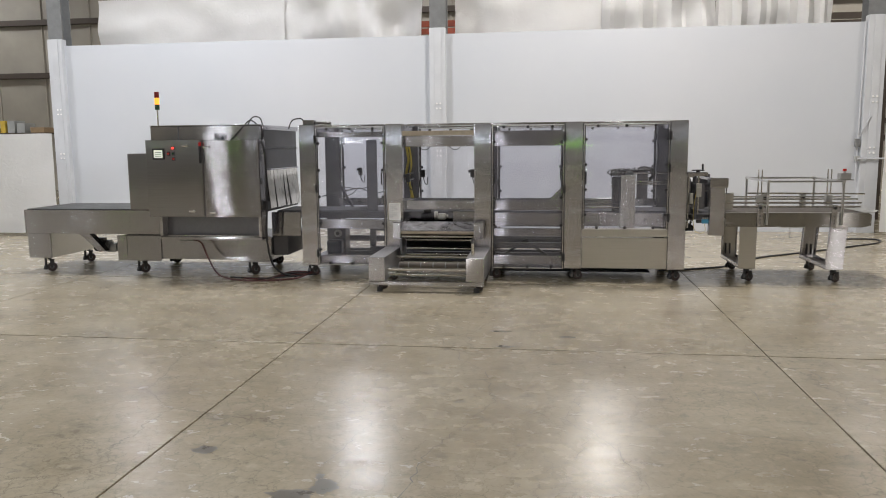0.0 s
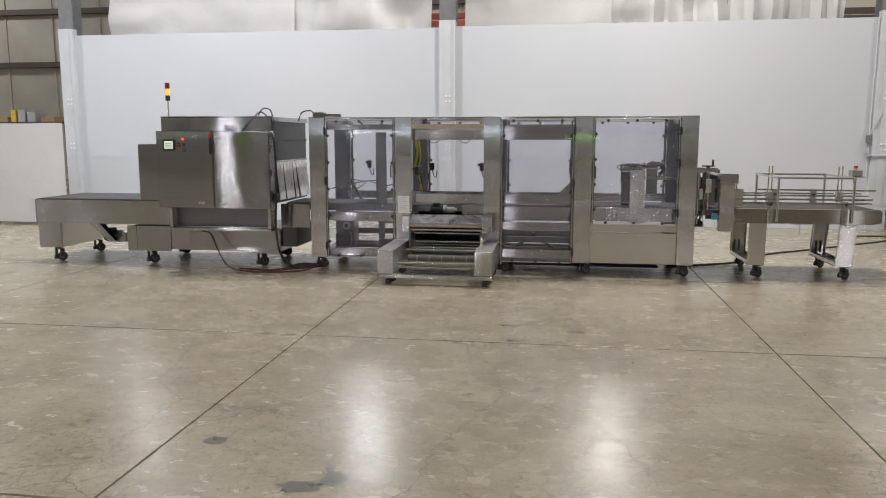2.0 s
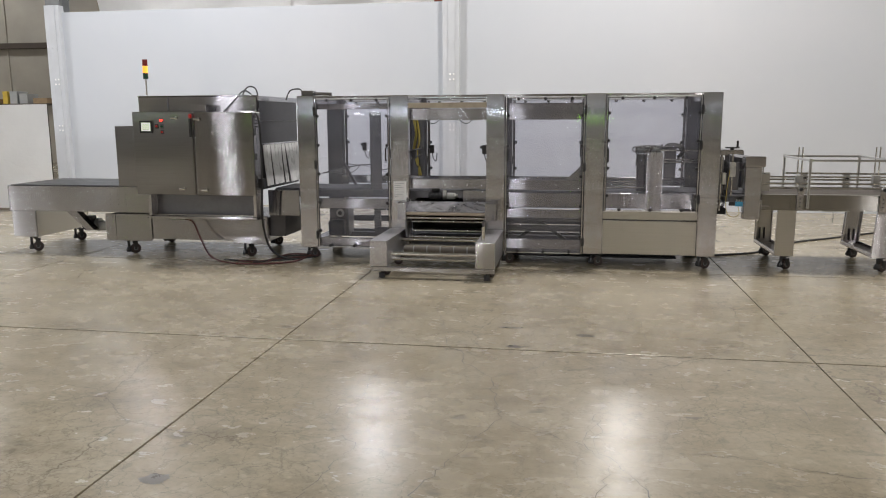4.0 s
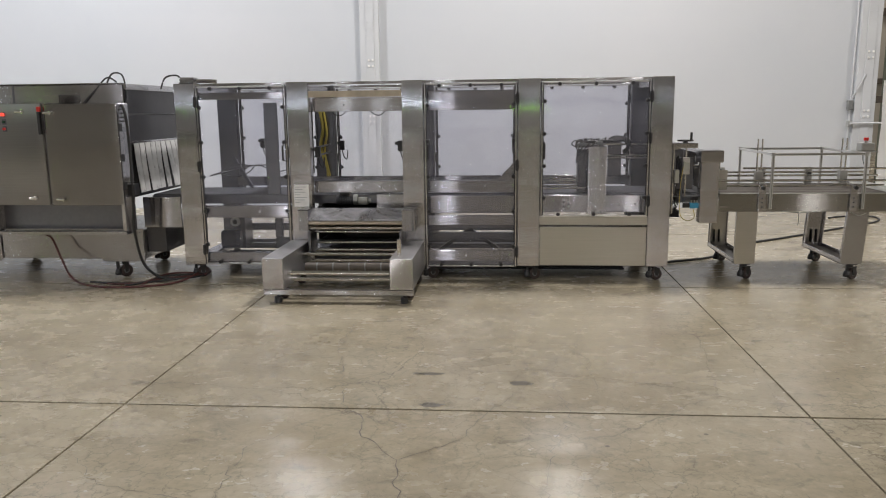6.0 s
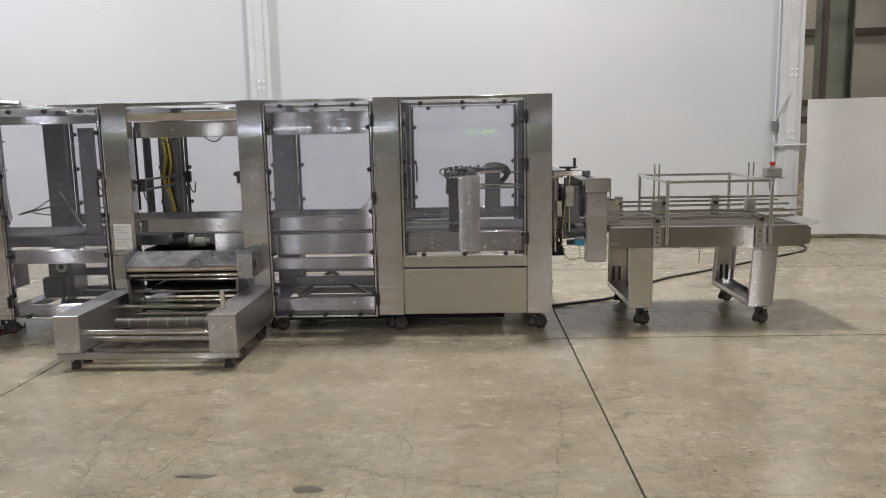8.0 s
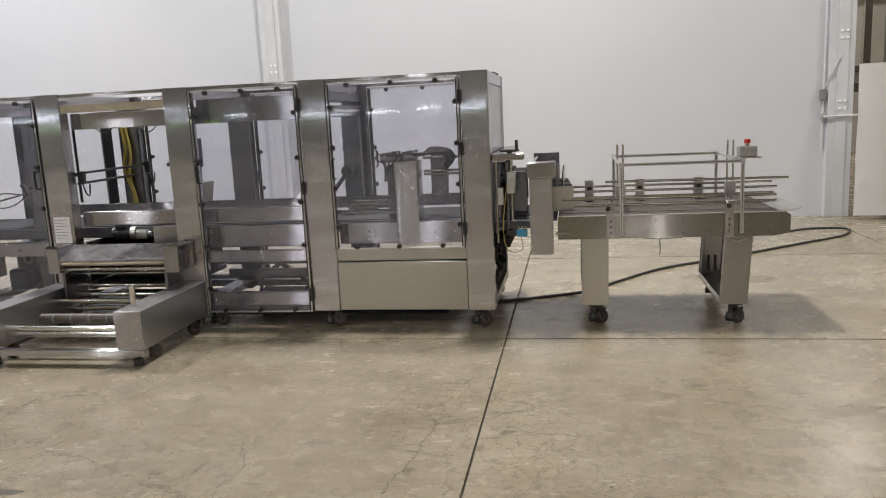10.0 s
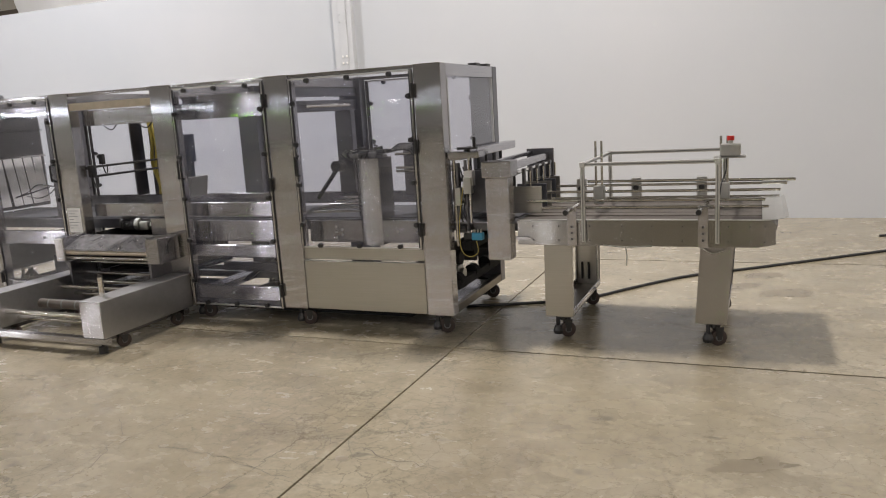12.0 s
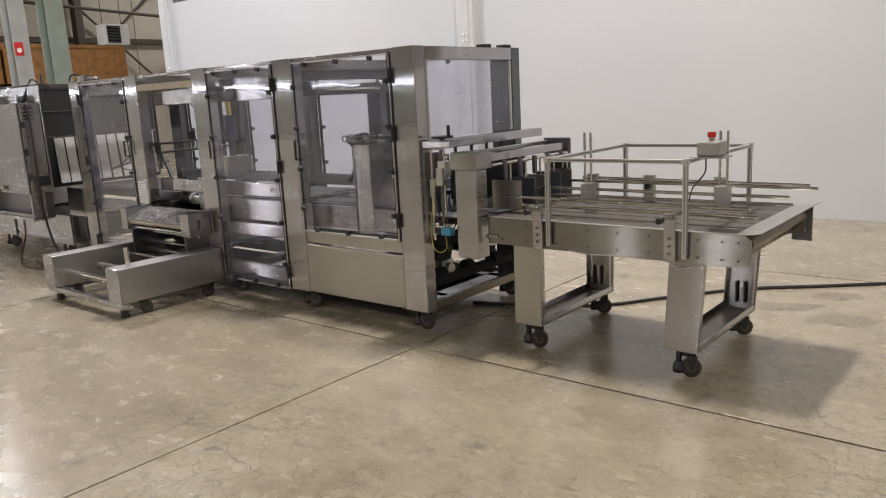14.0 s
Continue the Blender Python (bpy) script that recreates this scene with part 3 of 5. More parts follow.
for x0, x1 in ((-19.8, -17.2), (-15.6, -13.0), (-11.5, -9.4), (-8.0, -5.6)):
    box("pane", (x0, -51.968, 2.18), (x1, -51.95, 2.29), STRIP_GLOW, window, bev=0)
# Second unseen strip, added for bands mirrored at oblique angles.
west_strip = box("window_2", (-26.0, -50, 2.2), (-25.97, 4, 2.5), GREY_STEEL, None, bev=0)
tagged(west_strip, "unseen glowing strip added in the side wall for steel reflections", "window", kind="structure")
for k in (0, 5, 6, 7, 8, 9):
    box("pane", (-25.968, -49 + k * 5.2, 2.32), (-25.95, -45.6 + k * 5.2, 2.41), STRIP_GLOW, west_strip, bev=0)
# Unseen lime emitters, added to tint the posts' mirrored bands.
for y0 in (-45.0, -27.0):
    stripe = box("safety_stripe", (-25.99, y0, 1.80), (-25.97, y0 + 2.6, 1.88), LIME_GLOW, None, bev=0)
    tagged(stripe, "unseen lime-green glow strip added for steel reflections", "stripe", kind="structure")
# Unseen lime panel on the far wall, added for the same tint.
green = box("safety_curtain", (0.5, -51.9, 1.58), (3.5, -51.88, 1.72), LIME_GLOW, None, bev=0)
tagged(green, "unseen bright lime-green glow panel added for steel reflections", "panel", kind="structure")
# Unseen roof, toned down to grey so less light bounces.
ceil = box("ceiling", (-26, -52, 9.6), (22, 27.2, 9.8), ROOF, None, bev=0)
tagged(ceil, "unseen roof deck kept grey to limit bounced light", "ceiling", kind="structure")
for z, h in ((2.2, 0.16), (4.25, 0.2), (6.2, 0.2), (7.4, 0.2)):
    box("girt", (-26, 26.8, z), (22, 27, z + h), DARK_GIRT, north)
    box("girt", (-26, 7.1, z), (-25.8, 26.8, z + h), DARK_GIRT, west)
for k in range(24):
    x = -25 + k * 1.95
    box("sheet_rib", (x, 26.94, 0), (x + 0.05, 27, 9.6), BEIGE, north, bev=0.01)
    if k < 7:
        y = 7.5 + k * 3.0
        box("sheet_rib", (-26, y, 0), (-25.94, y + 0.05, 9.6), WEST_WALL, west, bev=0.01)
for y0, y1 in ((13.0, 18.5), (18.5, 24.0)):
    for flip in (0, 1):
        a, b = (y0, y1) if flip else (y1, y0)
        rod("brace", (-25.7, a, 2.0), (-25.7, b, 7.0), 0.045, DARK_GIRT, west)

# white display wall of boards between columns
WALL_Y = 14.05
board_wall = plain_wall("wall_boards", (-9.62, WALL_Y, 0.0), (-2.25, WALL_Y + 0.05, 3.6), BOARD, "smooth white board partition wall")
board_wall_b = plain_wall("wall_boards", (-2.0, WALL_Y, 0.0), (5.3, WALL_Y + 0.05, 3.62), BOARD, "smooth white board partition wall")

def column(x, white_to, top_mat):
    """A steel wide-flange column, boxed in white up to white_to, bare above."""
    t = thing("column", x, WALL_Y, 0, "steel building column painted white below and grey above", "column", "wall columns", "structure")
    y = WALL_Y - 0.1
    box("flange", (x - 0.15, y, 0), (x + 0.15, y + 0.02, white_to), COLUMN_PAINT, t, bev=0.006)
    box("flange_return", (x - 0.15, y + 0.02, 0), (x - 0.125, y + 0.16, white_to), COLUMN_PAINT, t)
    box("flange_return", (x + 0.125, y + 0.02, 0), (x + 0.15, y + 0.16, white_to), COLUMN_PAINT, t)
    box("cover_strip", (x - 0.055, y - 0.012, 0), (x + 0.075, y - 0.001, white_to), COLUMN_PAINT, t, bev=0.003)
    for z in (1.38, 1.47, 2.25, 2.34):
        for dx in (-0.03, 0.035):
            box("bolt_cap", (x + dx, y - 0.024, z), (x + dx + 0.028, y - 0.0125, z + 0.03), PAPER, t, bev=0.003)
    box("flange", (x - 0.15, y + 0.05, white_to + 0.001), (x + 0.15, y + 0.07, 9.6), top_mat, t)
    box("web", (x - 0.012, y + 0.07, white_to + 0.001), (x + 0.012, y + 0.33, 9.6), top_mat, t)
    box("flange", (x - 0.15, y + 0.33, 0), (x + 0.15, y + 0.35, 9.6), top_mat, t)
    for z in (1.38, 1.48, 2.84, 2.94):
        for dx in (-0.03, 0.05):
            rod("bolt", (x + dx, y - 0.022, z), (x + dx, y - 0.012, z), 0.011, COLUMN_PAINT, t, seg=8)
    return t


for x in (-9.74, -2.12, 5.43):
    column(x, 3.72, GREY_STEEL)


conduit = thing("conduit", 5.25, WALL_Y, 0, "white painted conduit with switch boxes on the column", "conduit")
rod("pipe", (5.235, WALL_Y - 0.05, 0.9), (5.25, WALL_Y - 0.05, 3.62), 0.014, COLUMN_PAINT, conduit, seg=10)
box("switch_box", (5.19, WALL_Y - 0.10, 1.50), (5.26, WALL_Y - 0.03, 1.64), GREY_STEEL, conduit)
box("switch_box", (5.20, WALL_Y - 0.12, 1.25), (5.26, WALL_Y - 0.03, 1.34), PALE_GREY, conduit)
rod("arm", (5.22, WALL_Y - 0.13, 1.295), (5.70, WALL_Y - 0.13, 1.30), 0.014, COLUMN_PAINT, conduit, seg=10)
tube("pipe", [(5.24, WALL_Y - 0.05, 1.64), (5.29, WALL_Y - 0.12, 1.80), (5.36, WALL_Y - 0.12, 1.95), (5.40, WALL_Y - 0.12, 2.02)], 0.010, COLUMN_PAINT, conduit)


def hung_sheet(name, x0, x1, z0, z1, y, depth, seed, label, slant=0.0, folds=1.0):
    """White plastic sheeting hung in uneven folds."""
    rng = random.Random(seed)
    nx, nz = max(24, int((x1 - x0) * 14)), 16
    ph = [(rng.uniform(0.6, 6.5) * folds, rng.uniform(0, 6.3), rng.uniform(0.2, 1.0)) for _ in range(7)]
    bm = bmesh.new()
    grid = []
    for i in range(nx + 1):
        row = []
        x = x0 + (x1 - x0) * i / nx
        for j in range(nz + 1):
            z = z0 + (z1 - z0) * j / nz
            w = sum(a * math.sin(f * x * 2.2 + p + 0.5 * math.sin(z * 1.7 + p)) for f, p, a in ph) / 7
            w += 0.35 * noise.noise((x * 1.3, z * 1.9, seed))
            row.append(bm.verts.new((x, y + slant * (x - x0) + depth * w, z + 0.015 * noise.noise((x * 2, 3.1, seed)))))
        grid.append(row)
    for i in range(nx):
        for j in range(nz):
            bm.faces.new((grid[i][j], grid[i + 1][j], grid[i + 1][j + 1], grid[i][j + 1]))
    bmesh.ops.solidify(bm, geom=list(bm.faces), thickness=0.004)
    o = part(name, bm, SHEETING, None, smooth=True)
    return tagged(o, label, "plastic sheet", kind="structure")


for x0, x1, s, deep, folds in ((-9.1, -5.2, 1, 0.30, 0.35), (-5.25, -2.5, 2, 0.50, 0.7), (-1.85, 0.9, 3, 0.34, 0.45), (0.85, 2.9, 4, 0.5, 0.9), (2.85, 4.85, 5, 0.5, 1.7)):
    hung_sheet("curtain", x0, x1, 3.55, 4.53, WALL_Y + 0.42, deep, s, "white plastic sheeting hung in folds above the wall", folds=folds)
hung_sheet("curtain", -16.0, -8.93, 0.06, 1.86, 12.5, 0.07, 7, "low white plastic sheet screen beside the wall", 0.0, 0.6)
hung_sheet("curtain", 5.52, 12.5, 0.06, 1.92, 13.62, 0.10, 8, "low white plastic sheet screen beside the wall", -0.2, 0.5)


def rack(x0, x1, y, paint, label):
    t = thing("pallet_rack", (x0 + x1) / 2, y, 0, label, "rack")
    for x in (x0, x1):
        for dy in (0, 0.9):
            box("upright", (x - 0.04, y + dy - 0.04, 0), (x + 0.04, y + dy + 0.04, 7), DARK_GIRT, t)
    for z in (1.6, 3.9, 5.4):
        for dy in (-0.05, 0.9):
            box("beam", (x0 + 0.04, y + dy, z), (x1 - 0.04, y + dy + 0.05, z + 0.12), paint, t)
    return t


rack(-3.3, -0.9, 15.1, RACK_ORANGE, "pallet rack with dark uprights and orange beams behind sheeting")
rack(4.75, 6.6, 15.6, DARK_GIRT, "pallet rack with dark uprights and beams behind sheeting")


def crate(x, y, z, w, d, h):
    t = thing("crate", x, y, z, "orange-brown wooden crate stacked by the wall", "crate", "stacked crates")
    box("body", (x - w / 2, y - d / 2, z + 0.1), (x + w / 2, y + d / 2, z + h), WOOD, t)
    for k in (-1, 0, 1):
        box("skid", (x - w / 2, y + k * d * 0.42 - 0.05, z), (x + w / 2, y + k * d * 0.42 + 0.05, z + 0.1), WOOD, t)
    for k in (-1, 1):
        box("batten", (x + w / 2, y + k * d * 0.46 - 0.04, z + 0.1), (x + w / 2 + 0.02, y + k * d * 0.46 + 0.04, z + h), WOOD, t)
    box("batten", (x + w / 2 + 0.001, y - d / 2, z + h - 0.1), (x + w / 2 + 0.022, y + d / 2, z + h), WOOD, t)


for yy, ln in ((10.2, 2.3), (12.6, 2.3), (15.55, 3.4)):
    for lev in range(3):
        crate(-18.0, yy, lev * 1.15, 1.2, ln, 1.15)


def h_column(x, y, mat, label, half=0.16, deep=0.2):
    t = thing("column", x, y, 0, label, "column", kind="structure")
    box("flange", (x - deep, y - half, 0), (x - deep + 0.025, y + half, 9.6), mat, t)
    box("flange", (x + deep - 0.025, y - half, 0), (x + deep, y + half, 9.6), mat, t)
    box("web", (x - deep + 0.025, y - 0.012, 0), (x + deep - 0.025, y + 0.012, 9.6), mat, t)
    return t


h_column(7.12, 16.4, GREEN_STEEL, "olive-green painted steel column", 0.16, 0.26)
h_column(-13.2, 13.3, PALE_GREEN, "pale green painted steel column", 0.21, 0.2)
gc = h_column(-13.2, 12.5, PALE_GREY, "pale grey painted steel column with a red sign", 0.17, 0.2)
sign = box("fire_sign", (-13.0, 12.34, 2.82), (-12.985, 12.52, 3.10), RED, None)
tagged(sign, "small red sign fixed to the grey column", "sign")
part_bm = bmesh.new()
add_rod(part_bm, (-12.985, 12.43, 2.93), (-12.981, 12.43, 2.93), 0.05, 20)
part("white_disc", part_bm, PAPER, sign)
HX, HY, HZ = -22.0, 19.4, 3.85
heater = thing("unit_heater", HX, HY, HZ, "white unit heater with a black grille hung by the wall", "heater")
box("body", (HX - 0.3, HY - 0.45, HZ), (HX + 0.3, HY + 0.45, HZ + 0.7), WHITE_STEEL, heater, bev=0.02)
box("grille", (HX + 0.3, HY - 0.36, HZ + 0.06), (HX + 0.315, HY + 0.12, HZ + 0.64), BLACK_AND_SHADE, heater)
for k in range(6):
    box("louvre", (HX + 0.316, HY - 0.36, HZ + 0.08 + k * 0.1), (HX + 0.34, HY + 0.12, HZ + 0.10 + k * 0.1), GREY_STEEL, heater)
for y in (HY - 0.35, HY + 0.35):
    rod("hanger", (HX, y, HZ + 0.7), (HX, y, 9.6), 0.012, DARK_GIRT, heater, seg=6)
for k, y in enumerate((15.2, 19.9)):
    h_column(-25.5, y, DARK_GIRT, "dark steel wall column", 0.14, 0.2)
pipe = rod("roof_pipe", (-19.5, 8.0, 5.2), (-25.4, 26.5, 5.2), 0.06, DARK_GIRT, None)
tagged(pipe, "dark overhead pipe under the roof", "pipe", kind="structure")

for lx, ly, output in LAMP_SPOTS:
    lz = lamp_height(ly)
    t = thing("ceiling_lamp", lx, ly, lz, "white high-bay ceiling lamp hung on rods", "lamp", "ceiling lamps")
    box("housing", (lx - 0.25, ly - 0.65, lz), (lx + 0.25, ly + 0.65, lz + 0.1), WHITE_STEEL, t)
    box("diffuser", (lx - 0.22, ly - 0.62, lz - 0.03), (lx + 0.22, ly + 0.62, lz - 0.002), DIFFUSER, t)
    for dy in (-0.4, 0.4):
        rod("hanger", (lx, ly + dy, lz + 0.1), (lx, ly + dy, 9.6), 0.008, DARK_GIRT, t, seg=6)

# ---- the wrapping machine ----
YF, YB = 8.72, 9.88
ZB, ZT = 0.14, 1.84
POSTS = [(-3.047, -2.849), (-1.985, -1.785), (-0.927, -0.73), (0.123, 0.324), (1.297, 1.49)]
W = thing("wrapping_machine", -0.78, 9.3, 0, "stainless steel film wrapping machine with clear guard doors on casters", "packaging machine")
for x0, x1 in POSTS:
    box("post", (x0, YF, ZB), (x1, YF + 0.1, ZT), STEEL_Z, W, bev=0.005)
    # Rear post gets a darker steel colour for its unlit side.
    box("post", (x0, YB - 0.1, ZB), (x1, YB, ZT), STEEL_DARK, W, "steel rear post coloured dark for shade", bev=0.005)
    box("cross_rail", (x0 + 0.03, YF + 0.1, 1.76), (x1 - 0.03, YB - 0.1, 1.835), STEEL_Y, W)
    box("cross_rail", (x0 + 0.03, YF + 0.1, ZB + 0.002), (x1 - 0.03, YB - 0.1, ZB + 0.06), STEEL_Y, W)
for (a0, a1), (b0, b1) in zip(POSTS, POSTS[1:]):
    for y in (YF + 0.012, YB - 0.07):
        box("top_rail", (a1, y, 1.815), (b0, y + 0.06, 1.838), STEEL_X, W, bev=0.002)
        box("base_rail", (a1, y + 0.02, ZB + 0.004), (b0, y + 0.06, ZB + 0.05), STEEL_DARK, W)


def guard_door(x0, x1, z0, z1, y, face, handle_x=None, hinge_x=None, tops=3, sides=5):
    """A clear guard sheet in thin edge strips with screw knobs, hinges and a handle. face: -1 front, 1 back."""
    o = box("guard_door", (x0 + 0.012, y - 0.003, z0), (x1 - 0.012, y + 0.003, z1), PLEXI, W, "clear scuffed plastic guard door", bev=0)
    o.visible_shadow = False
    for a, b in ((x0, x0 + 0.014), (x1 - 0.014, x1)):
        box("edge_strip", (a, y - 0.008, z0), (b, y + 0.008, z1), STEEL_Z, o, bev=0.002)
        g = b + 0.0005 if a == x0 else a - 0.0075
        box("gasket", (g, y - 0.007, z0), (g + 0.007, y + 0.0065, z1), BLACK, o, bev=0)
        g = a - 0.0065 if a == x0 else b + 0.0005
        box("gasket", (g, y - 0.004, z0), (g + 0.006, y + 0.0065, z1), BLACK, o, bev=0)
    for a, b in ((z0, z0 + 0.012), (z1 - 0.012, z1)):
        box("edge_strip", (x0 + 0.0145, y - 0.008, a), (x1 - 0.0145, y + 0.008, b), ALU, o, bev=0.002)
    ky = y + face * 0.008
    for k in range(tops):
        x = x0 + (x1 - x0) * (k + 0.5) / tops
        knob(o, x, ky, z1 - 0.022, (0, face, 0))
        knob(o, x, ky, z0 + 0.022, (0, face, 0))
    for k in range(sides):
        z = z0 + (z1 - z0) * (k + 0.6) / (sides + 0.2)
        knob(o, x0 + 0.028, ky, z, (0, face, 0))
        knob(o, x1 - 0.028, ky, z, (0, face, 0))
    if hinge_x is not None:
        for z in (z1 - 0.14, (z0 + z1) / 2 + 0.1, z0 + 0.14):
            bm = bmesh.new()
            add_box(bm, (hinge_x - 0.015, min(y, y + face * 0.022), z - 0.045), (hinge_x + 0.015, max(y, y + face * 0.022), z + 0.045), 0.004)
            add_rod(bm, (hinge_x, y + face * 0.022, z - 0.049), (hinge_x, y + face * 0.022, z + 0.049), 0.009, 10)
            part("hinge", bm, BLACK, o, "black plastic hinge")
    if handle_x is not None:
        zc = 1.2
        tube("handle", [(handle_x, y, zc - 0.07), (handle_x, y + face * 0.045, zc - 0.065), (handle_x, y + face * 0.045, zc + 0.065), (handle_x, y, zc + 0.07)], 0.009, BLACK, o, "black pull handle", curved=False)
    return o


YD = YF - 0.002
guard_door(-2.838, -1.995, 0.15, 1.81, YD, -1, -2.03, -2.845)
guard_door(-0.720, 0.114, 0.135, 1.81, YD, -1, -0.69, 0.118)
guard_door(0.332, 1.288, 0.605, 1.81, YD, -1, 0.36, 1.293, 3, 4)
guard_door(-2.838, -1.995, 0.15, 1.81, YB + 0.002, 1, None, -2.0)
guard_door(-1.775, -0.937, 0.15, 1.81, YB + 0.002, 1, None, -1.78)
guard_door(-0.720, 0.114, 0.15, 1.81, YB + 0.002, 1, 0.09, -0.73)
guard_door(0.332, 1.288, 0.15, 1.81, YB + 0.002, 1, 0.37, 1.29)


def rails(x0, x1, y, spans, mat=None, depth=0.05, name="rail"):
    for z0, z1 in spans:
        box(name, (x0, y, z0), (x1, y + depth, z1), mat or STEEL_X, W, bev=0.004)


A0, A1, B0, B1, C0, C1, D0, D1 = -2.849, -1.985, -1.785, -0.927, -0.73, 0.123, 0.324, 1.297
rails(A0, A1, YF + 0.02, [(1.692, 1.754), (0.592, 0.704), (0.167, 0.257)])
rails(B0, B1, YF + 0.01, [(1.700, 1.757)], TAN)
rails(C0, C1, YF + 0.02, [(0.521, 0.607), (0.184, 0.286)])
rails(B0, C1, YF + 0.125, [(1.571, 1.695), (0.816, 0.924)])
rails(C0, C1, YF + 0.125, [(1.696, 1.749), (0.62, 0.782)])
rails(-1.2, B1, YF + 0.13, [(0.662, 0.798)])
rails(D0, D1, YF + 0.02, [(0.517, 0.601)], STEEL_WARM)
rails(D0, D1, YF + 0.125, [(0.626, 0.784)])
box("lower_panel", (D0 + 0.004, YF + 0.004, 0.146), (D1 - 0.004, YF + 0.03, 0.508), STEEL_WARM, W, "plain warm-toned steel cover panel", bev=0.004)
rails(A0, D1, YB - 0.16, [(0.80, 0.895)], STEEL_X, 0.05)
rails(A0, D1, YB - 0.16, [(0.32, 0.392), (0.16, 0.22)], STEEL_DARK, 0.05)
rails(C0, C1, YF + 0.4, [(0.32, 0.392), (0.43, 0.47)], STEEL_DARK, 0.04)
bed = box("conveyor_bed", (-3.44, 8.95, 0.70), (1.9, 9.65, 0.785), STEEL_DARK, W, "flat conveyor bed with a dark belt", bev=0.004)
box("belt", (-3.44, 8.98, 0.786), (1.9, 9.62, 0.792), BELT, bed, bev=0)
for y in (YF + 0.22, YB - 0.30):
    box("base_beam", (-2.9, y, 0.145), (1.44, y + 0.07, 0.20), STEEL_DARK, W)
box("base_channel", (1.20, YF + 0.104, 0.150), (1.436, YB - 0.104, 0.166), BLACK_AND_SHADE, W)
box("channel_lip", (1.205, YF + 0.104, 0.167), (1.215, YB - 0.104, 0.21), BLACK_AND_SHADE, W)
# Black pans and brackets added as solid shapes for the shade underneath.
box("belly_pan", (-0.66, YF + 0.12, 0.085), (1.12, YB - 0.12, 0.10), BLACK_AND_SHADE, W)
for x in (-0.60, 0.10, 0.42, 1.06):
    box("pan_bracket", (x, YF + 0.24, 0.1005), (x + 0.04, YF + 0.28, 0.1445), BLACK_AND_SHADE, W)
box("belly_pan", (-2.80, YF + 0.30, 0.10), (-0.95, YB - 0.31, 0.13), BLACK_AND_SHADE, W)
for x, y in ((-2.95, 8.83), (-2.95, 9.78), (-0.70, 8.83), (-0.70, 9.78), (0.26, 8.80), (0.26, 9.80), (1.38, 8.80), (1.38, 9.80)):
    caster(W, x, y, 0.142, 0.055, 0.3, True)

for x, y, z in ((-0.18, YF + 0.125, 0.87), (-1.40, YF + 0.125, 0.86), (-1.15, YF + 0.125, 0.86), (-1.48, YF + 0.125, 1.63), (0.55, YF + 0.125, 0.66), (0.55, YF + 0.125, 0.70), (0.55, YF + 0.125, 0.74), (0.60, YF + 0.125, 0.68), (0.60, YF + 0.125, 0.72), (1.05, YF + 0.125, 0.705), (1.20, YF + 0.125, 0.705), (-2.30, YF + 0.02, 0.65), (-0.35, YF + 0.02, 0.235)):
    rod("bolt", (x, y - 0.007, z), (x, y - 0.0005, z), 0.009, CASTALU, W, seg=8)

# label plate with unreadable print
lab = box("label_plate", (-1.955, YF - 0.003, 0.70), (-1.815, YF - 0.0005, 0.905), PAPER, W, "white paper notice with grey print", bev=0)
for k in range(7):
    z = 0.885 - k * 0.024
    w = (0.11, 0.07, 0.1, 0.05, 0.11, 0.09, 0.04, 0.1, 0.06)[k]
    box("print_bar", (-1.945, YF - 0.0048, z - 0.005), (-1.945 + w, YF - 0.0036, z), INK, lab, bev=0)

# right end
box("end_header", (1.40, YF + 0.1, 1.755), (1.488, YB - 0.1, 1.838), STEEL_Y, W)
box("end_sill", (1.448, YF + 0.1, 0.142), (1.488, YB - 0.1, 0.200), STEEL_WORN, W)
e = box("end_guard", (1.478, YF + 0.12, 1.265), (1.484, YB - 0.12, 1.75), PLEXI, W, "clear scuffed plastic guard sheet", bev=0)
e.visible_shadow = False
for y in (YF + 0.11, YB - 0.13):
    box("edge_strip", (1.474, y, 1.265), (1.49, y + 0.018, 1.75), ALU, e, bev=0.002)
beam = box("end_beam", (1.492, YF + 0.06, 1.20), (1.58, 10.02, 1.258), STEEL_Y, W)
for y in (9.48, 9.72):
    box("top_bumper", (1.40, y, 1.839), (1.47, y + 0.09, 1.862), BLACK, W, bev=0.006)
tw = box("junction_box", (-3.02, 8.80, 1.842), (-2.88, 8.9, 1.90), STEEL_X, W, "grey metal junction box on top of the frame")
tube("conduit", [(-2.88, 8.85, 1.865), (-2.8, 8.85, 1.865), (-2.68, 8.85, 1.86)], 0.018, STEEL_X, W, curved=False)

# film guide with film over a plate
box("roller_block", (-1.86, 8.46, 0.505), (-1.765, 8.7, 0.70), STEEL_X, W, bev=0.008)
rb = box("roller_block", (-0.912, 8.46, 0.503), (-0.794, 8.7, 0.70), STEEL_X, W, bev=0.008)
for z in (0.575, 0.60, 0.625):
    rod("screw", (-0.795, 8.56, z), (-0.788, 8.56, z), 0.008, BLACK, rb, seg=8)
prism("film_plate", [(8.47, 0.598), (8.50, 0.598), (8.70, 0.672), (8.70, 0.69), (8.66, 0.69), (8.47, 0.612)], "x", -1.765, -0.912, FILM, W, "clear film draped over the guide plate")
box("guide_plate", (-1.765, 8.53, 0.585), (-0.912, 8.69, 0.607), STEEL_X, W)
rod("roller", (-1.765, 8.50, 0.575), (-0.912, 8.50, 0.575), 0.019, TAN, W, "tan rubber-covered roller")
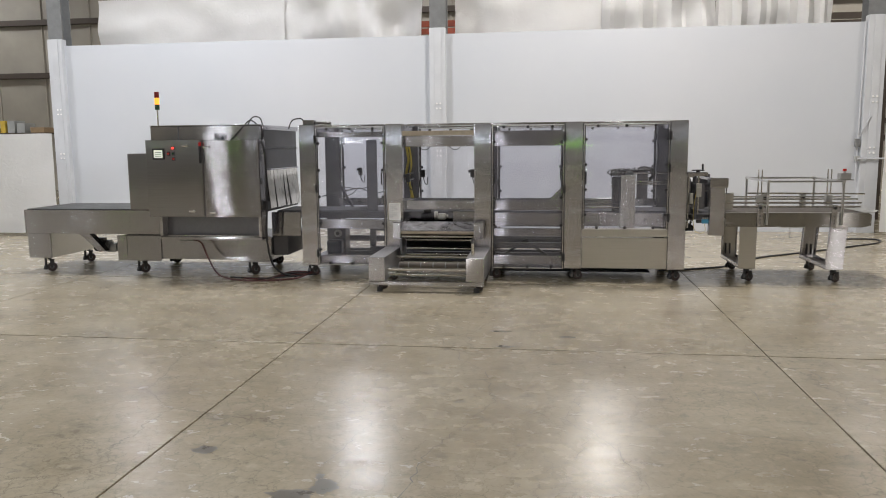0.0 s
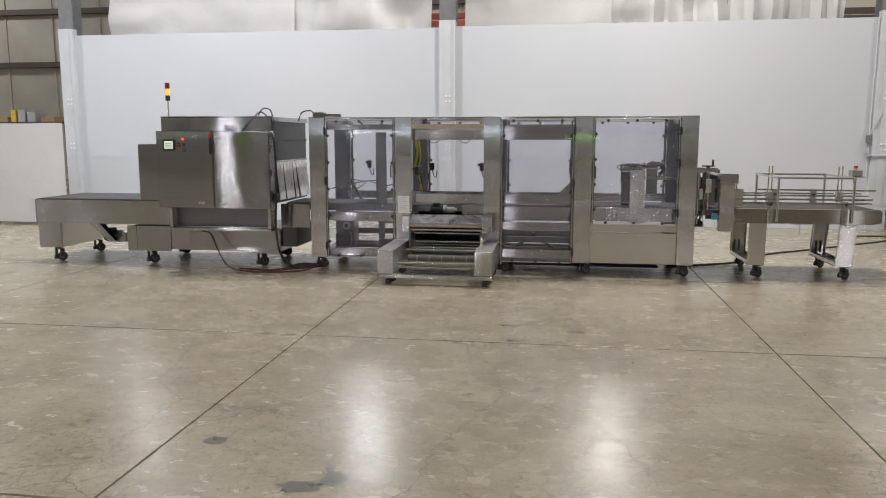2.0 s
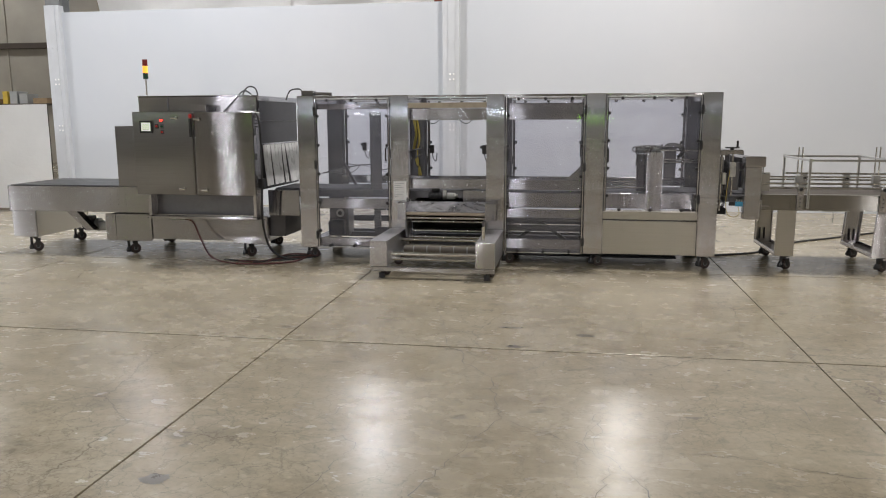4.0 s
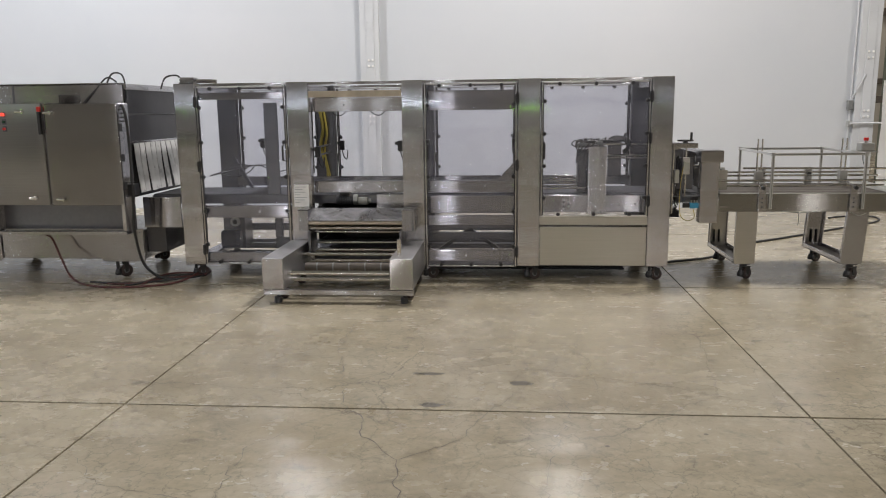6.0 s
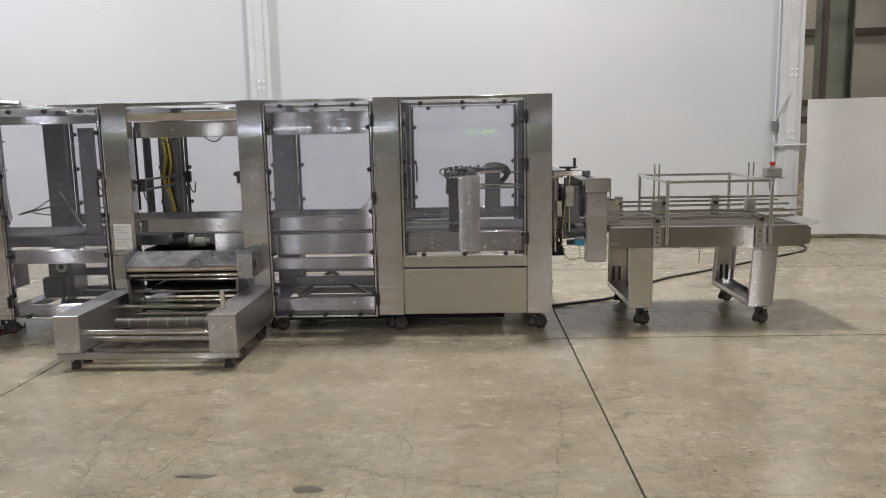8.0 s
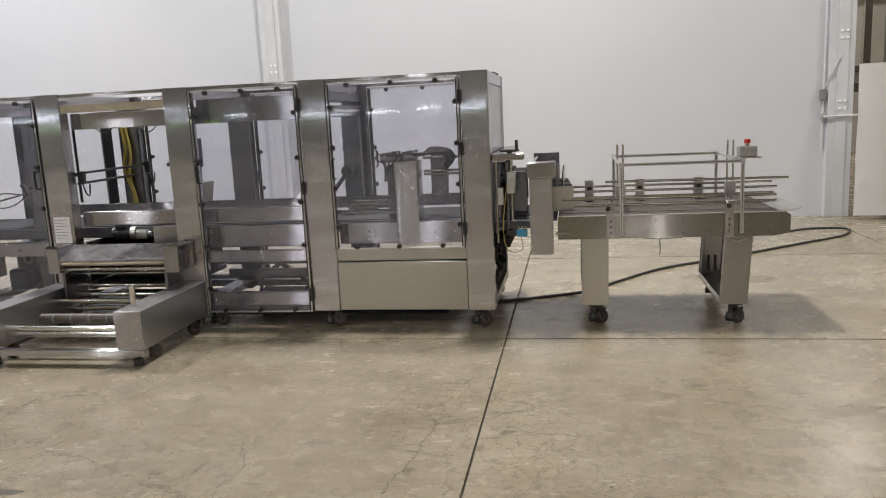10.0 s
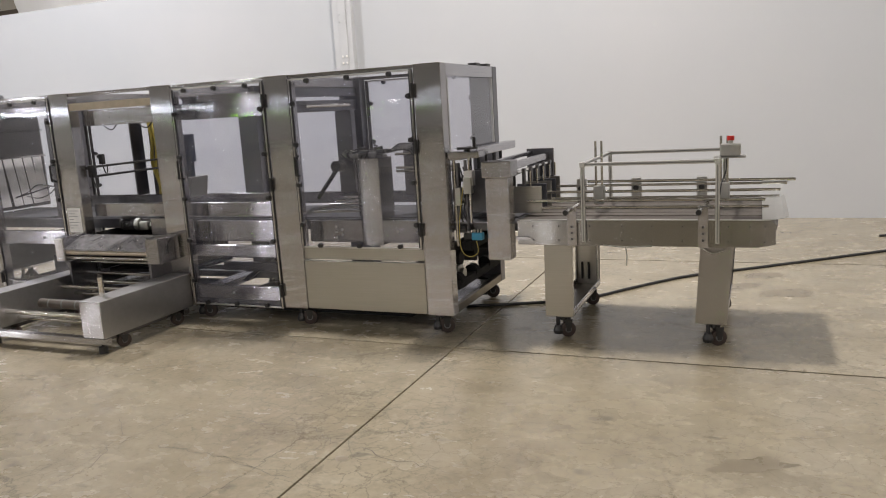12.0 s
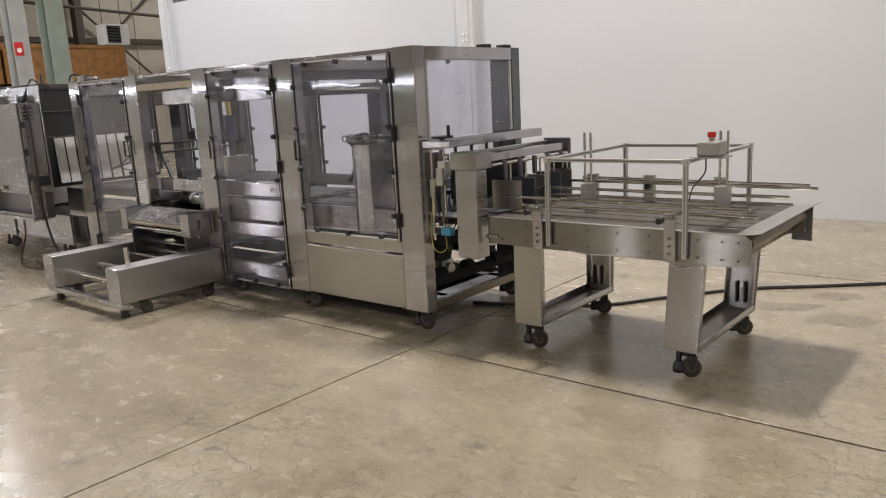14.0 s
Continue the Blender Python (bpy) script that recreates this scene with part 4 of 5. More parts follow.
for y, z, r in ((8.52, 0.528, 0.016), (8.62, 0.478, 0.012), (8.68, 0.37, 0.013), (8.66, 0.30, 0.016)):
    rod("roller", (-1.77, y, z), (-0.915, y, z), r, CHROME, W, "polished steel roller")
box("dark_tray", (-1.77, 8.9, 0.33), (-0.93, 9.5, 0.36), BLACK_AND_SHADE, W)
# Back, sides and web are added in black for the bay's shaded interior.
prism("chute_plate", [(8.80, 0.575), (8.80, 0.585), (9.44, 0.47), (9.44, 0.46)], "x", -1.76, -0.94, BLACK_AND_SHADE, W, "dark sloping chute plate")
box("back_plate", (-1.76, 9.46, 0.37), (-0.94, 9.475, 0.69), BLACK_AND_SHADE, W)
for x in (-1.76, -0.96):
    box("chute_side", (x, 8.80, 0.37), (x + 0.015, 9.45, 0.69), BLACK_AND_SHADE, W)
prism("film_web", [(8.64, 0.47), (8.66, 0.47), (9.1, 0.335), (9.1, 0.325)], "x", -1.5, -0.98, BLACK_AND_SHADE, W)
for x in (-1.77, -0.93):
    box("roller_arm", (x - 0.012, 8.5, 0.27), (x + 0.012, 8.75, 0.5), STEEL_DARK, W)


def gearmotor(parent, x, y, z, length=0.36, r=0.06):
    bm = bmesh.new()
    add_rod(bm, (x, y, z), (x + length * 0.5, y, z), r, 24)
    for k in range(9):
        xx = x + 0.02 + k * length * 0.05
        add_rod(bm, (xx, y, z), (xx + 0.006, y, z), r * 1.1, 24)
    m = part("motor", bm, MOTOR, parent, "black electric gear motor with cast gearbox", smooth=True)
    bm = bmesh.new()
    add_rod(bm, (x + length * 0.5, y, z), (x + length * 0.62, y, z), r * 1.15, 24)
    add_box(bm, (x + length * 0.62, y - r * 0.8, z - r), (x + length * 0.92, y + r * 0.8, z + r * 0.6), 0.01)
    add_rod(bm, (x + length * 0.92, y, z - r * 0.2), (x + length, y, z - r * 0.2), r * 0.5, 16)
    part("gearbox", bm, CASTALU, m, "cast aluminium gearbox", smooth=True)
    box("terminal_box", (x + 0.04, y - 0.04, z + r), (x + 0.13, y + 0.04, z + r + 0.04), MOTOR, m)


gearmotor(W, -1.60, 8.95, 0.735, 0.33, 0.046)

# product column and cylinders behind the right door
prism("forming_column", [(0.769 + 0.166 * k / 24, 8.836 - 0.026 * (1 - (k / 12 - 1) ** 2)) for k in range(25)] + [(0.935, 9.05), (0.769, 9.05)], "z", 0.61, 1.226, STEEL_COVER, W, "rounded upright stainless cover", smooth=True)
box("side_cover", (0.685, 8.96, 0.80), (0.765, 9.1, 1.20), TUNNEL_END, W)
box("side_cover", (0.985, 9.15, 0.93), (1.11, 9.22, 1.275), STEEL_DARK, W)
for k, (x, dz) in enumerate(((0.72, 0.0), (0.80, 0.02), (0.87, 0.01), (0.93, 0.025))):
    bm = bmesh.new()
    add_box(bm, (x - 0.03, 8.88, 1.235 + dz), (x + 0.035, 8.96, 1.262 + dz), 0.004)
    add_rod(bm, (x - 0.05, 8.92, 1.25 + dz), (x + 0.07, 8.92, 1.25 + dz), 0.012, 12)
    add_rod(bm, (x, 8.92, 1.262 + dz), (x, 8.92, 1.285 + dz), 0.008, 8)
    part("air_cylinder", bm, MOTOR if k % 2 else GREY_STEEL, W, "small pneumatic cylinder with fittings", smooth=True)
    rnd = random.Random(k)
    tube("air_hose", [(x, 8.92, 1.28 + dz), (x - 0.03, 8.90, 1.292), (x - 0.06, 8.9, 1.265), (x - 0.05, 8.93, 1.22)], 0.004, CABLE, W)
for k in range(5):
    tube("air_hose", [(0.95, 8.95 + 0.02 * k, 1.26), (1.02, 8.95 + 0.02 * k, 1.275 + 0.009 * k), (1.10 + 0.012 * k, 8.98 + 0.02 * k, 1.275 + 0.004 * k), (1.14 + 0.01 * k, 9.0 + 0.02 * k, 1.22), (1.11, 9.05, 1.18 - 0.01 * k)], 0.009, CABLE, W)
manifold = box("valve_manifold", (0.66, 8.93, 1.215), (0.92, 9.02, 1.245), GREY_STEEL, W, "grey valve manifold with black push-in fittings")
for k in range(7):
    x = 0.675 + 0.038 * k
    box("valve", (x - 0.014, 8.94, 1.2455), (x + 0.014, 9.01, 1.285 + 0.008 * (k % 3)), MOTOR if k % 3 else CASTALU, manifold, bev=0.004)
    rod("fitting", (x, 8.925, 1.262), (x, 8.9395, 1.262), 0.007, CASTALU, manifold, seg=8)
for k in range(6):
    x = 0.67 + 0.04 * k
    tube("air_hose", [(x, 8.925, 1.262), (x - 0.02, 8.885, 1.285 - 0.006 * k), (x - 0.05, 8.90, 1.25), (0.675, 8.95, 1.20 - 0.02 * k), (0.68, 8.955, 1.08)], 0.005, CABLE, W)
for z in (1.11, 1.135, 1.235):
    rod("guide_rod", (0.935, 9.12, z), (1.40, 9.12, z), 0.010, CHROME, W, seg=10)
for k in range(5):
    rod("guide_rod", (0.30, 8.95 + 0.12 * k, 0.835 + 0.012 * k), (0.76, 8.93 + 0.10 * k, 0.845 + 0.012 * k), 0.009, CHROME, W, seg=10)
for z0, z1 in ((1.575, 1.66), (1.69, 1.755)):
    box("portal_beam", (0.16, YF + 0.102, z0), (0.29, YB - 0.102, z1), STEEL_DARK, W)
box("portal_post", (0.15, YB - 0.24, 0.90), (0.30, YB - 0.17, 1.574), STEEL_DARK, W)
rod("portal_rod", (0.30, YF + 0.25, 1.62), (0.30, YB - 0.25, 1.62), 0.014, CHROME, W, seg=10)
tube("drive_arm", [(0.0, 9.52, 0.87), (0.18, 9.52, 1.08), (0.25, 9.52, 1.17)], 0.018, BLACK, W, "black jointed drive arm", curved=False)
rod("pivot", (0.22, 9.46, 1.13), (0.22, 9.57, 1.13), 0.045, BLACK, W)

# seal-head linkage in the open bay
box("linkage_plate", (-2.26, 8.88, 0.80), (-2.13, 8.90, 1.66), STEEL_DARK, W)
for k in range(10):
    rod("plate_hole_stud", (-2.245, 8.872, 0.86 + k * 0.045), (-2.245, 8.88, 0.86 + k * 0.045), 0.008, BLACK, W, seg=8)
prism("strut", [(-2.80, 1.12), (-2.765, 1.12), (-2.58, 0.80), (-2.615, 0.80)], "y", 9.45, 9.48, STEEL_DARK, W)
for pts in ([(-2.82, 8.95, 0.98), (-2.7, 8.98, 1.02), (-2.6, 9.0, 1.08), (-2.45, 9.05, 1.06), (-2.3, 9.05, 1.07)],
            [(-2.75, 9.0, 0.98), (-2.6, 9.0, 0.96), (-2.48, 9.02, 1.0), (-2.42, 9.05, 1.07)],
            [(-2.42, 9.1, 1.07), (-2.2, 9.1, 1.0), (-2.02, 9.1, 1.06)]):
    tube("air_hose", pts, 0.005, CABLE, W)
rod("linkage_rod", (-2.85, 8.96, 0.97), (-2.45, 9.0, 1.06), 0.007, STEEL_DARK, W, seg=10)
for x, y, z in ((-2.55, 9.72, 1.25), (-1.70, 9.72, 1.22), (-1.995, 8.84, 1.2), (-0.96, 8.84, 1.25), (-1.74, 8.83, 1.2)):
    bm = bmesh.new()
    add_box(bm, (x - 0.025, y - 0.02, z - 0.05), (x + 0.025, y + 0.02, z + 0.05), 0.006)
    add_box(bm, (x - 0.05, y - 0.015, z + 0.01), (x - 0.02, y + 0.015, z + 0.04), 0.004)
    sw = part("door_switch", bm, BLACK, W, "black door safety switch")
    tube("lead", [(x, y, z - 0.05), (x + 0.02, y, z - 0.12), (x + 0.05, y, z - 0.14), (x + 0.06, y, z - 0.05)], 0.006, CABLE, sw)
rod("chain_run", (-1.80, 8.88, 1.0), (-1.80, 8.88, 1.66), 0.011, BLACK, W, seg=8)
for z in (1.15, 1.23):
    rod("arm_bar", (-1.80, 8.86, z), (-1.84, 9.76, z), 0.010, BLACK, W, seg=10)
# Dark plate painted for the shade inside the rear post's open channel.
box("cable_tray", (-1.965, 9.768, 0.9), (-1.80, 9.779, 1.6), STEEL_DARK, W, "plate coloured dark for the shaded post channel", bev=0.002)
box("tray_flange", (-2.06, 9.62, 0.9), (-2.045, 9.77, 1.72), STEEL_DARK, W, bev=0.003)
tube("air_hose", [(-1.93, 9.74, 1.58), (-1.90, 9.73, 1.40), (-1.93, 9.73, 1.2), (-1.87, 9.73, 1.0), (-1.86, 9.72, 0.9)], 0.017, YELLOW, W, "yellow air hose clipped to a post")
tube("air_hose", [(-1.89, 9.74, 1.58), (-1.86, 9.73, 1.35), (-1.89, 9.73, 1.15), (-1.84, 9.72, 0.9)], 0.012, YELLOW, W)
for x0 in (-1.62, -1.25):
    tube("lead", [(x0, 8.9, 1.575), (x0 + 0.05, 8.9, 1.54), (x0 + 0.1, 8.9, 1.535), (x0 + 0.15, 8.9, 1.575)], 0.005, CABLE, W)
pump = box("pump_box", (-2.93, 9.45, 0.17), (-2.70, 9.68, 0.60), STEEL_DARK, W, "steel motor housing under the bed")
rod("flange_plate", (-2.80, 9.43, 0.45), (-2.80, 9.45, 0.45), 0.05, CASTALU, pump)
rod("bore", (-2.80, 9.425, 0.45), (-2.80, 9.43, 0.45), 0.025, BLACK, pump)
bm = bmesh.new()
add_box(bm, (-2.92, 9.30, 0.19), (-2.72, 9.44, 0.38), 0.03)
part("pump_motor", bm, NAVY, pump, "dark blue motor")
bm = bmesh.new()
add_box(bm, (-2.35, 9.35, 0.18), (-2.1, 9.4, 0.3), 0.01)
add_box(bm, (-2.35, 9.35, 0.3), (-2.27, 9.4, 0.5), 0.01)
add_box(bm, (-2.35, 9.35, 0.5), (-2.1, 9.4, 0.58), 0.01)
part("bracket", bm, STEEL_DARK, W)
prism("scissor_arm", [(-0.66, 0.2), (-0.60, 0.2), (-0.25, 0.45), (-0.31, 0.45)], "y", 9.25, 9.29, BLACK, W)
prism("scissor_arm", [(-0.1, 0.2), (-0.04, 0.2), (-0.35, 0.42), (-0.41, 0.42)], "y", 9.30, 9.34, BLACK, W)
prism("gusset", [(0.12, 0.926), (0.12, 1.085), (0.09, 1.085), (-0.05, 0.945), (-0.05, 0.926)], "y", 8.86, 8.88, STEEL_X, W)
prism("hopper", [(-0.90, 0.96), (-0.80, 0.96), (-0.77, 1.12), (-0.92, 1.12)], "y", 8.90, 9.1, CASTALU, W)
bm = bmesh.new()
add_rod(bm, (-0.85, 9.0, 1.12), (-0.85, 9.0, 1.24), 0.03, 16)
add_rod(bm, (-0.85, 9.0, 1.24), (-0.85, 9.0, 1.46), 0.05, 20)
part("hopper_motor", bm, NAVY, W, "dark blue upright motor", smooth=True)

# ---- infeed head ----
box("head_cap", (1.742, 8.71, 1.085), (1.94, 8.87, 1.19), STEEL_X, W, bev=0.006)
box("head_column", (1.755, 8.735, 0.54), (1.914, 8.85, 1.084), STEEL_Z, W, bev=0.006)
for x0, x1, z0, z1 in ((1.765, 1.79, 1.158, 1.186), (1.885, 1.92, 1.120, 1.168)):
    box("head_rail", (x0, 8.87, z0), (x1, 9.78, z1), STEEL_Y, W)
rod("head_rod", (1.93, 8.87, 1.10), (1.93, 9.78, 1.10), 0.012, CHROME, W)
box("head_plate", (1.74, 9.78, 0.78), (1.95, 9.80, 1.2), STEEL_DARK, W)
box("head_bearing", (1.50, 8.80, 0.80), (1.545, 8.85, 1.18), STEEL_DARK, W)
box("slide_block", (1.60, 8.76, 1.03), (1.66, 8.82, 1.13), ALU, W)
rod("slide_rod", (1.63, 8.79, 0.78), (1.63, 8.79, 1.215), 0.009, CHROME, W, seg=10)
rod("slide_rod", (1.52, 8.80, 0.62), (1.52, 8.80, 1.215), 0.011, CHROME, W, seg=10)
box("head_bearing", (1.58, 8.92, 0.83), (1.73, 8.94, 1.12), STEEL_DARK, W)
box("head_bearing", (1.52, 8.98, 0.86), (1.70, 9.6, 1.10), BLACK_AND_SHADE, W)
for k in range(5):
    y = 9.0 + k * 0.17
    pl = box("lane_plate", (1.84, y, 0.815), (2.06 - 0.01 * k, y + 0.008, 0.995), (STEEL_WARM, DARKPLATE)[k % 2], W, "upright lane divider plate", bev=0.002)
    box("plate_stem", (1.93, y - 0.012, 1.0), (1.952, y + 0.02, 1.118), STEEL_DARK, pl)
    rod("plate_rod", (1.985, y, 1.0), (1.985, y, 1.10), 0.007, CHROME, pl, seg=8)
    rod("hanger_rod", (1.56, y, 0.82), (1.56, y, 1.2), 0.012, BLACK, W, seg=10)
    box("rod_clamp", (1.535, y - 0.03, 1.05), (1.60, y + 0.03, 1.11), BLACK, W)
for z in (0.70, 0.9, 1.05):
    box("head_tie", (1.5, 8.86, z), (1.56, 9.7, z + 0.03), STEEL_DARK, W)
rod("hanger_rod", (1.60, 8.80, 0.72), (1.60, 8.80, 1.2), 0.011, STEEL_DARK, W, seg=10)
bm = bmesh.new()
add_rod(bm, (1.62, 8.80, 1.258), (1.62, 8.80, 1.275), 0.02, 14)
add_rod(bm, (1.62, 8.80, 1.272), (1.62, 8.80, 1.285), 0.07, 24)
add_rod(bm, (1.67, 8.80, 1.285), (1.67, 8.80, 1.35), 0.011, 12)
part("hand_wheel", bm, BLACK, W, "black crank hand wheel", smooth=True)
box("hand_wheel_shelf", (1.50, 8.74, 1.215), (1.72, 8.86, 1.256), STEEL_X, W)
v = box("air_valve", (1.66, 8.69, 0.68), (1.735, 8.735, 0.728), BLUE, W, "blue air valve block")
box("valve_head", (1.60, 8.70, 0.685), (1.6595, 8.73, 0.725), BLACK, v)
for x in (1.675, 1.70, 1.722):
    rod("fitting", (x, 8.71, 0.73), (x, 8.71, 0.75), 0.008, CASTALU, v, seg=8)
tube("air_hose", [(1.69, 8.70, 0.675), (1.70, 8.69, 0.60), (1.64, 8.69, 0.57), (1.58, 8.70, 0.62), (1.57, 8.72, 0.8), (1.6, 8.75, 1.05)], 0.0032, YELLOW, W)
for y in (8.9, 9.2, 9.5):
    rod("drive_roller", (1.36, y, 0.52), (1.50, y, 0.52), 0.05, BLACK_AND_SHADE, W)
    rod("chain_wheel", (1.46, y - 0.03, 0.36), (1.46, y + 0.03, 0.36), 0.05, BLACK_AND_SHADE, W, seg=20)
gearmotor(W, 1.12, 9.0, 0.40, 0.36, 0.075)
box("drive_frame", (1.44, 8.84, 0.30), (1.50, 9.72, 0.36), BLACK_AND_SHADE, W)
box("drive_frame", (1.47, 8.84, 0.58), (1.60, 9.72, 0.64), BLACK_AND_SHADE, W)
box("shelf_plate", (1.49, 8.80, 0.77), (1.94, 9.66, 0.782), STEEL_DARK, W)
prism("hose_arch", [(1.30, 0.30), (1.36, 0.30), (1.44, 0.6), (1.38, 0.6)], "y", 9.05, 9.1, BLACK, W)
box("sensor_block", (1.60, 8.74, 0.98), (1.655, 8.79, 1.09), CASTALU, W)
box("sensor_block", (1.53, 8.76, 0.90), (1.57, 8.81, 1.02), CASTALU, W)
for k in range(3):
    tube("lead", [(1.56, 8.8 + 0.06 * k, 1.15), (1.60, 8.78 + 0.06 * k, 1.0), (1.55, 8.8 + 0.06 * k, 0.85), (1.58, 8.82 + 0.06 * k, 0.7), (1.52, 8.85, 0.62 - 0.02 * k)], 0.005, CABLE, W)

# ---- film unwind stand ----
U = thing("film_unwind_stand", -1.37, 8.25, 0, "stainless steel film roll stand with chrome rollers on casters", "roll stand")
for x0, x1 in ((-2.0, -1.82), (-0.932, -0.738)):
    box("side_box", (x0, 7.81, 0.118), (x1, 8.715, 0.382), STEEL_SATIN, U, bev=0.005)
    box("front_plate", (x0 + 0.004, 7.804, 0.122), (x1 - 0.004, 7.809, 0.378), STEEL_Y, U, bev=0.001)
box("front_bar", (-2.0, 7.815, 0.072), (-0.738, 7.87, 0.116), STEEL_X, U)
box("rear_bar", (-2.0, 8.60, 0.072), (-0.738, 8.66, 0.116), STEEL_X, U)
for x in (-1.93, -0.86):
    box("skid_bar", (x, 7.872, 0.075), (x + 0.05, 8.598, 0.115), STEEL_DARK, U)
for y, z, r in ((7.93, 0.235, 0.019), (8.02, 0.165, 0.016), (8.45, 0.30, 0.017), (8.56, 0.22, 0.015)):
    rod("roller", (-1.82, y, z), (-0.932, y, z), r, CHROME, U, "polished steel roller")
core = rod("film_core", (-1.72, 8.15, 0.245), (-0.96, 8.15, 0.245), 0.036, CORE, U, "dark film core shaft with clamp rings")
for k in range(5):
    x = -1.62 + k * 0.14
    rod("clamp_ring", (x, 8.15, 0.245), (x + 0.012, 8.15, 0.245), 0.0385, GREY_STEEL, core)
rod("stop_post", (-0.87, 7.96, 0.382), (-0.87, 7.96, 0.52), 0.019, CHROME, U)
for x, t in ((-1.90, 0.4), (-0.80, 1.2)):
    caster(U, x, 8.0, 0.118, 0.05, t, False)
    caster(U, x, 8.55, 0.118, 0.05, t, False)
for x in (-1.89, -0.82):
    bm = bmesh.new()
    add_rod(bm, (x, 7.86, 0.0), (x, 7.86, 0.05), 0.033, 16, 0.03)
    add_rod(bm, (x, 7.86, 0.05), (x, 7.86, 0.075), 0.01, 8)
    part("levelling_foot", bm, BLACK, U, "black rubber levelling foot", smooth=True)

# ---- infeed conveyor ----
V = thing("infeed_conveyor", 2.75, 9.3, 0, "stainless steel belt conveyor with guide rails on casters", "conveyor")
for y0, y1 in ((8.80, 8.815), (9.765, 9.78)):
    prism("side_plate", [(1.945, 0.635), (3.40, 0.635), (3.50, 0.655), (3.50, 0.775), (3.47, 0.797), (1.945, 0.797)], "y", y0, y1, STEEL_CONV, V)
    prism("top_lip", [(1.945, 0.797), (3.47, 0.797), (3.47, 0.80), (1.945, 0.80)], "y", y0 - 0.004, y1 + 0.012, ALU, V)
for k in range(6):
    y = 8.85 + k * 0.152
    b = box("belt_lane", (1.95, y, 0.775), (3.46, y + 0.135, 0.797), FOAM, V, "grey linked conveyor belt lane", bev=0.003)
for k in range(5):
    box("wear_strip", (1.95, 8.9855 + k * 0.152, 0.78), (3.46, 9.0015 + k * 0.152, 0.793), BLACK_AND_SHADE, V, bev=0.001)
for x in (2.2, 2.8, 3.35):
    box("cross_member", (x, 8.815, 0.66), (x + 0.05, 9.765, 0.70), STEEL_DARK, V)
rod("end_roller", (3.465, 8.82, 0.752), (3.465, 9.76, 0.752), 0.04, STEEL_WORN, V)
box("end_bar", (3.40, 8.82, 0.655), (3.43, 9.76, 0.70), STEEL_WORN, V)
prism("end_plate", [(3.425, 0.803), (3.50, 0.804), (3.545, 0.813), (3.566, 0.828), (3.567, 0.8255), (3.546, 0.8105), (3.50, 0.801), (3.425, 0.8005)], "y", 8.80, 9.80, DULL_ALU, V, "thin bent steel transfer plate")
for x in (2.05, 2.22, 2.42, 2.62, 2.80, 2.98, 3.24, 3.36, 3.44):
    for z in (0.67, 0.76):
        rod("bolt", (x, 8.792, z), (x, 8.80, z), 0.005, STEEL_DARK, V, seg=8)
box("joint_plate", (1.93, 8.793, 0.668), (2.02, 8.799, 0.69), STEEL_X, V, bev=0.001)
box("end_bracket", (3.42, 9.781, 0.60), (3.53, 9.79, 0.80), STEEL_DARK, V, bev=0.002)
for x0, lean in ((2.112, -0.004), (3.082, -0.03)):
    for y0, y1 in ((8.822, 8.836), (9.735, 9.75)):
        lg = prism("leg", [(x0, 0.634), (x0 + 0.185, 0.634), (x0 + 0.185 + lean, 0.15), (x0 + lean, 0.15)], "y", y0, y1, STEEL_X if x0 > 3 else STEEL_WARM, V)
        for dx in (0.006, 0.171):
            prism("leg_flange", [(x0 + dx, 0.63), (x0 + dx + 0.008, 0.63), (x0 + dx + 0.008 + lean, 0.16), (x0 + dx + lean, 0.16)], "y", y0 + (0.014 if y0 < 9 else -0.04), y1 + (0.04 if y0 < 9 else -0.014), STEEL_Z, lg)
    box("foot_channel", (x0 + lean, 8.837, 0.15), (x0 + 0.185 + lean, 9.734, 0.158), STEEL_WORN, V)
    for dx in (0.0, 0.177):
        box("channel_lip", (x0 + lean + dx, 8.837, 0.1585), (x0 + lean + dx + 0.008, 9.734, 0.195), STEEL_Y, V)
    for y in (8.87, 9.70):
        caster(V, x0 + 0.11 + lean, y, 0.149, 0.052, 0.5, True)
    for dx in (0.05, 0.1):
        rod("adjuster", (x0 + dx, 9.72, 0.2), (x0 + dx, 9.72, 0.33), 0.008, BLACK, V, seg=8)
# guard frame of aluminium profile
GX0, GX1, GY0, GY1, GZ = 2.385, 3.18, 8.78, 9.75, 1.15
for x in (GX0, GX1):
    for y in (GY0, GY1):
        po = box("frame_post", (x - 0.012, y - 0.012, 0.66 if y < 9 else 0.8), (x + 0.012, y + 0.012, GZ - 0.013), ALU, V, bev=0.003)
        box("groove", (x - 0.003, y - 0.0128, 0.67 if y < 9 else 0.81), (x + 0.003, y - 0.0122, GZ - 0.02), GREY_STEEL, po, bev=0)
        box("groove", (x + 0.0122, y - 0.003, 0.67 if y < 9 else 0.81), (x + 0.0128, y + 0.003, GZ - 0.02), GREY_STEEL, po, bev=0)
        box("frame_corner", (x - 0.016, y - 0.016, GZ - 0.016), (x + 0.016, y + 0.016, GZ + 0.016), ALU, V, bev=0.003)
for y in (GY0, GY1):
    ra = box("frame_rail", (GX0 + 0.017, y - 0.011, GZ - 0.011), (GX1 - 0.017, y + 0.011, GZ + 0.011), ALU, V, bev=0.003)
    box("groove", (GX0 + 0.02, y - 0.0118, GZ - 0.003), (GX1 - 0.02, y - 0.0112, GZ + 0.003), GREY_STEEL, ra, bev=0)
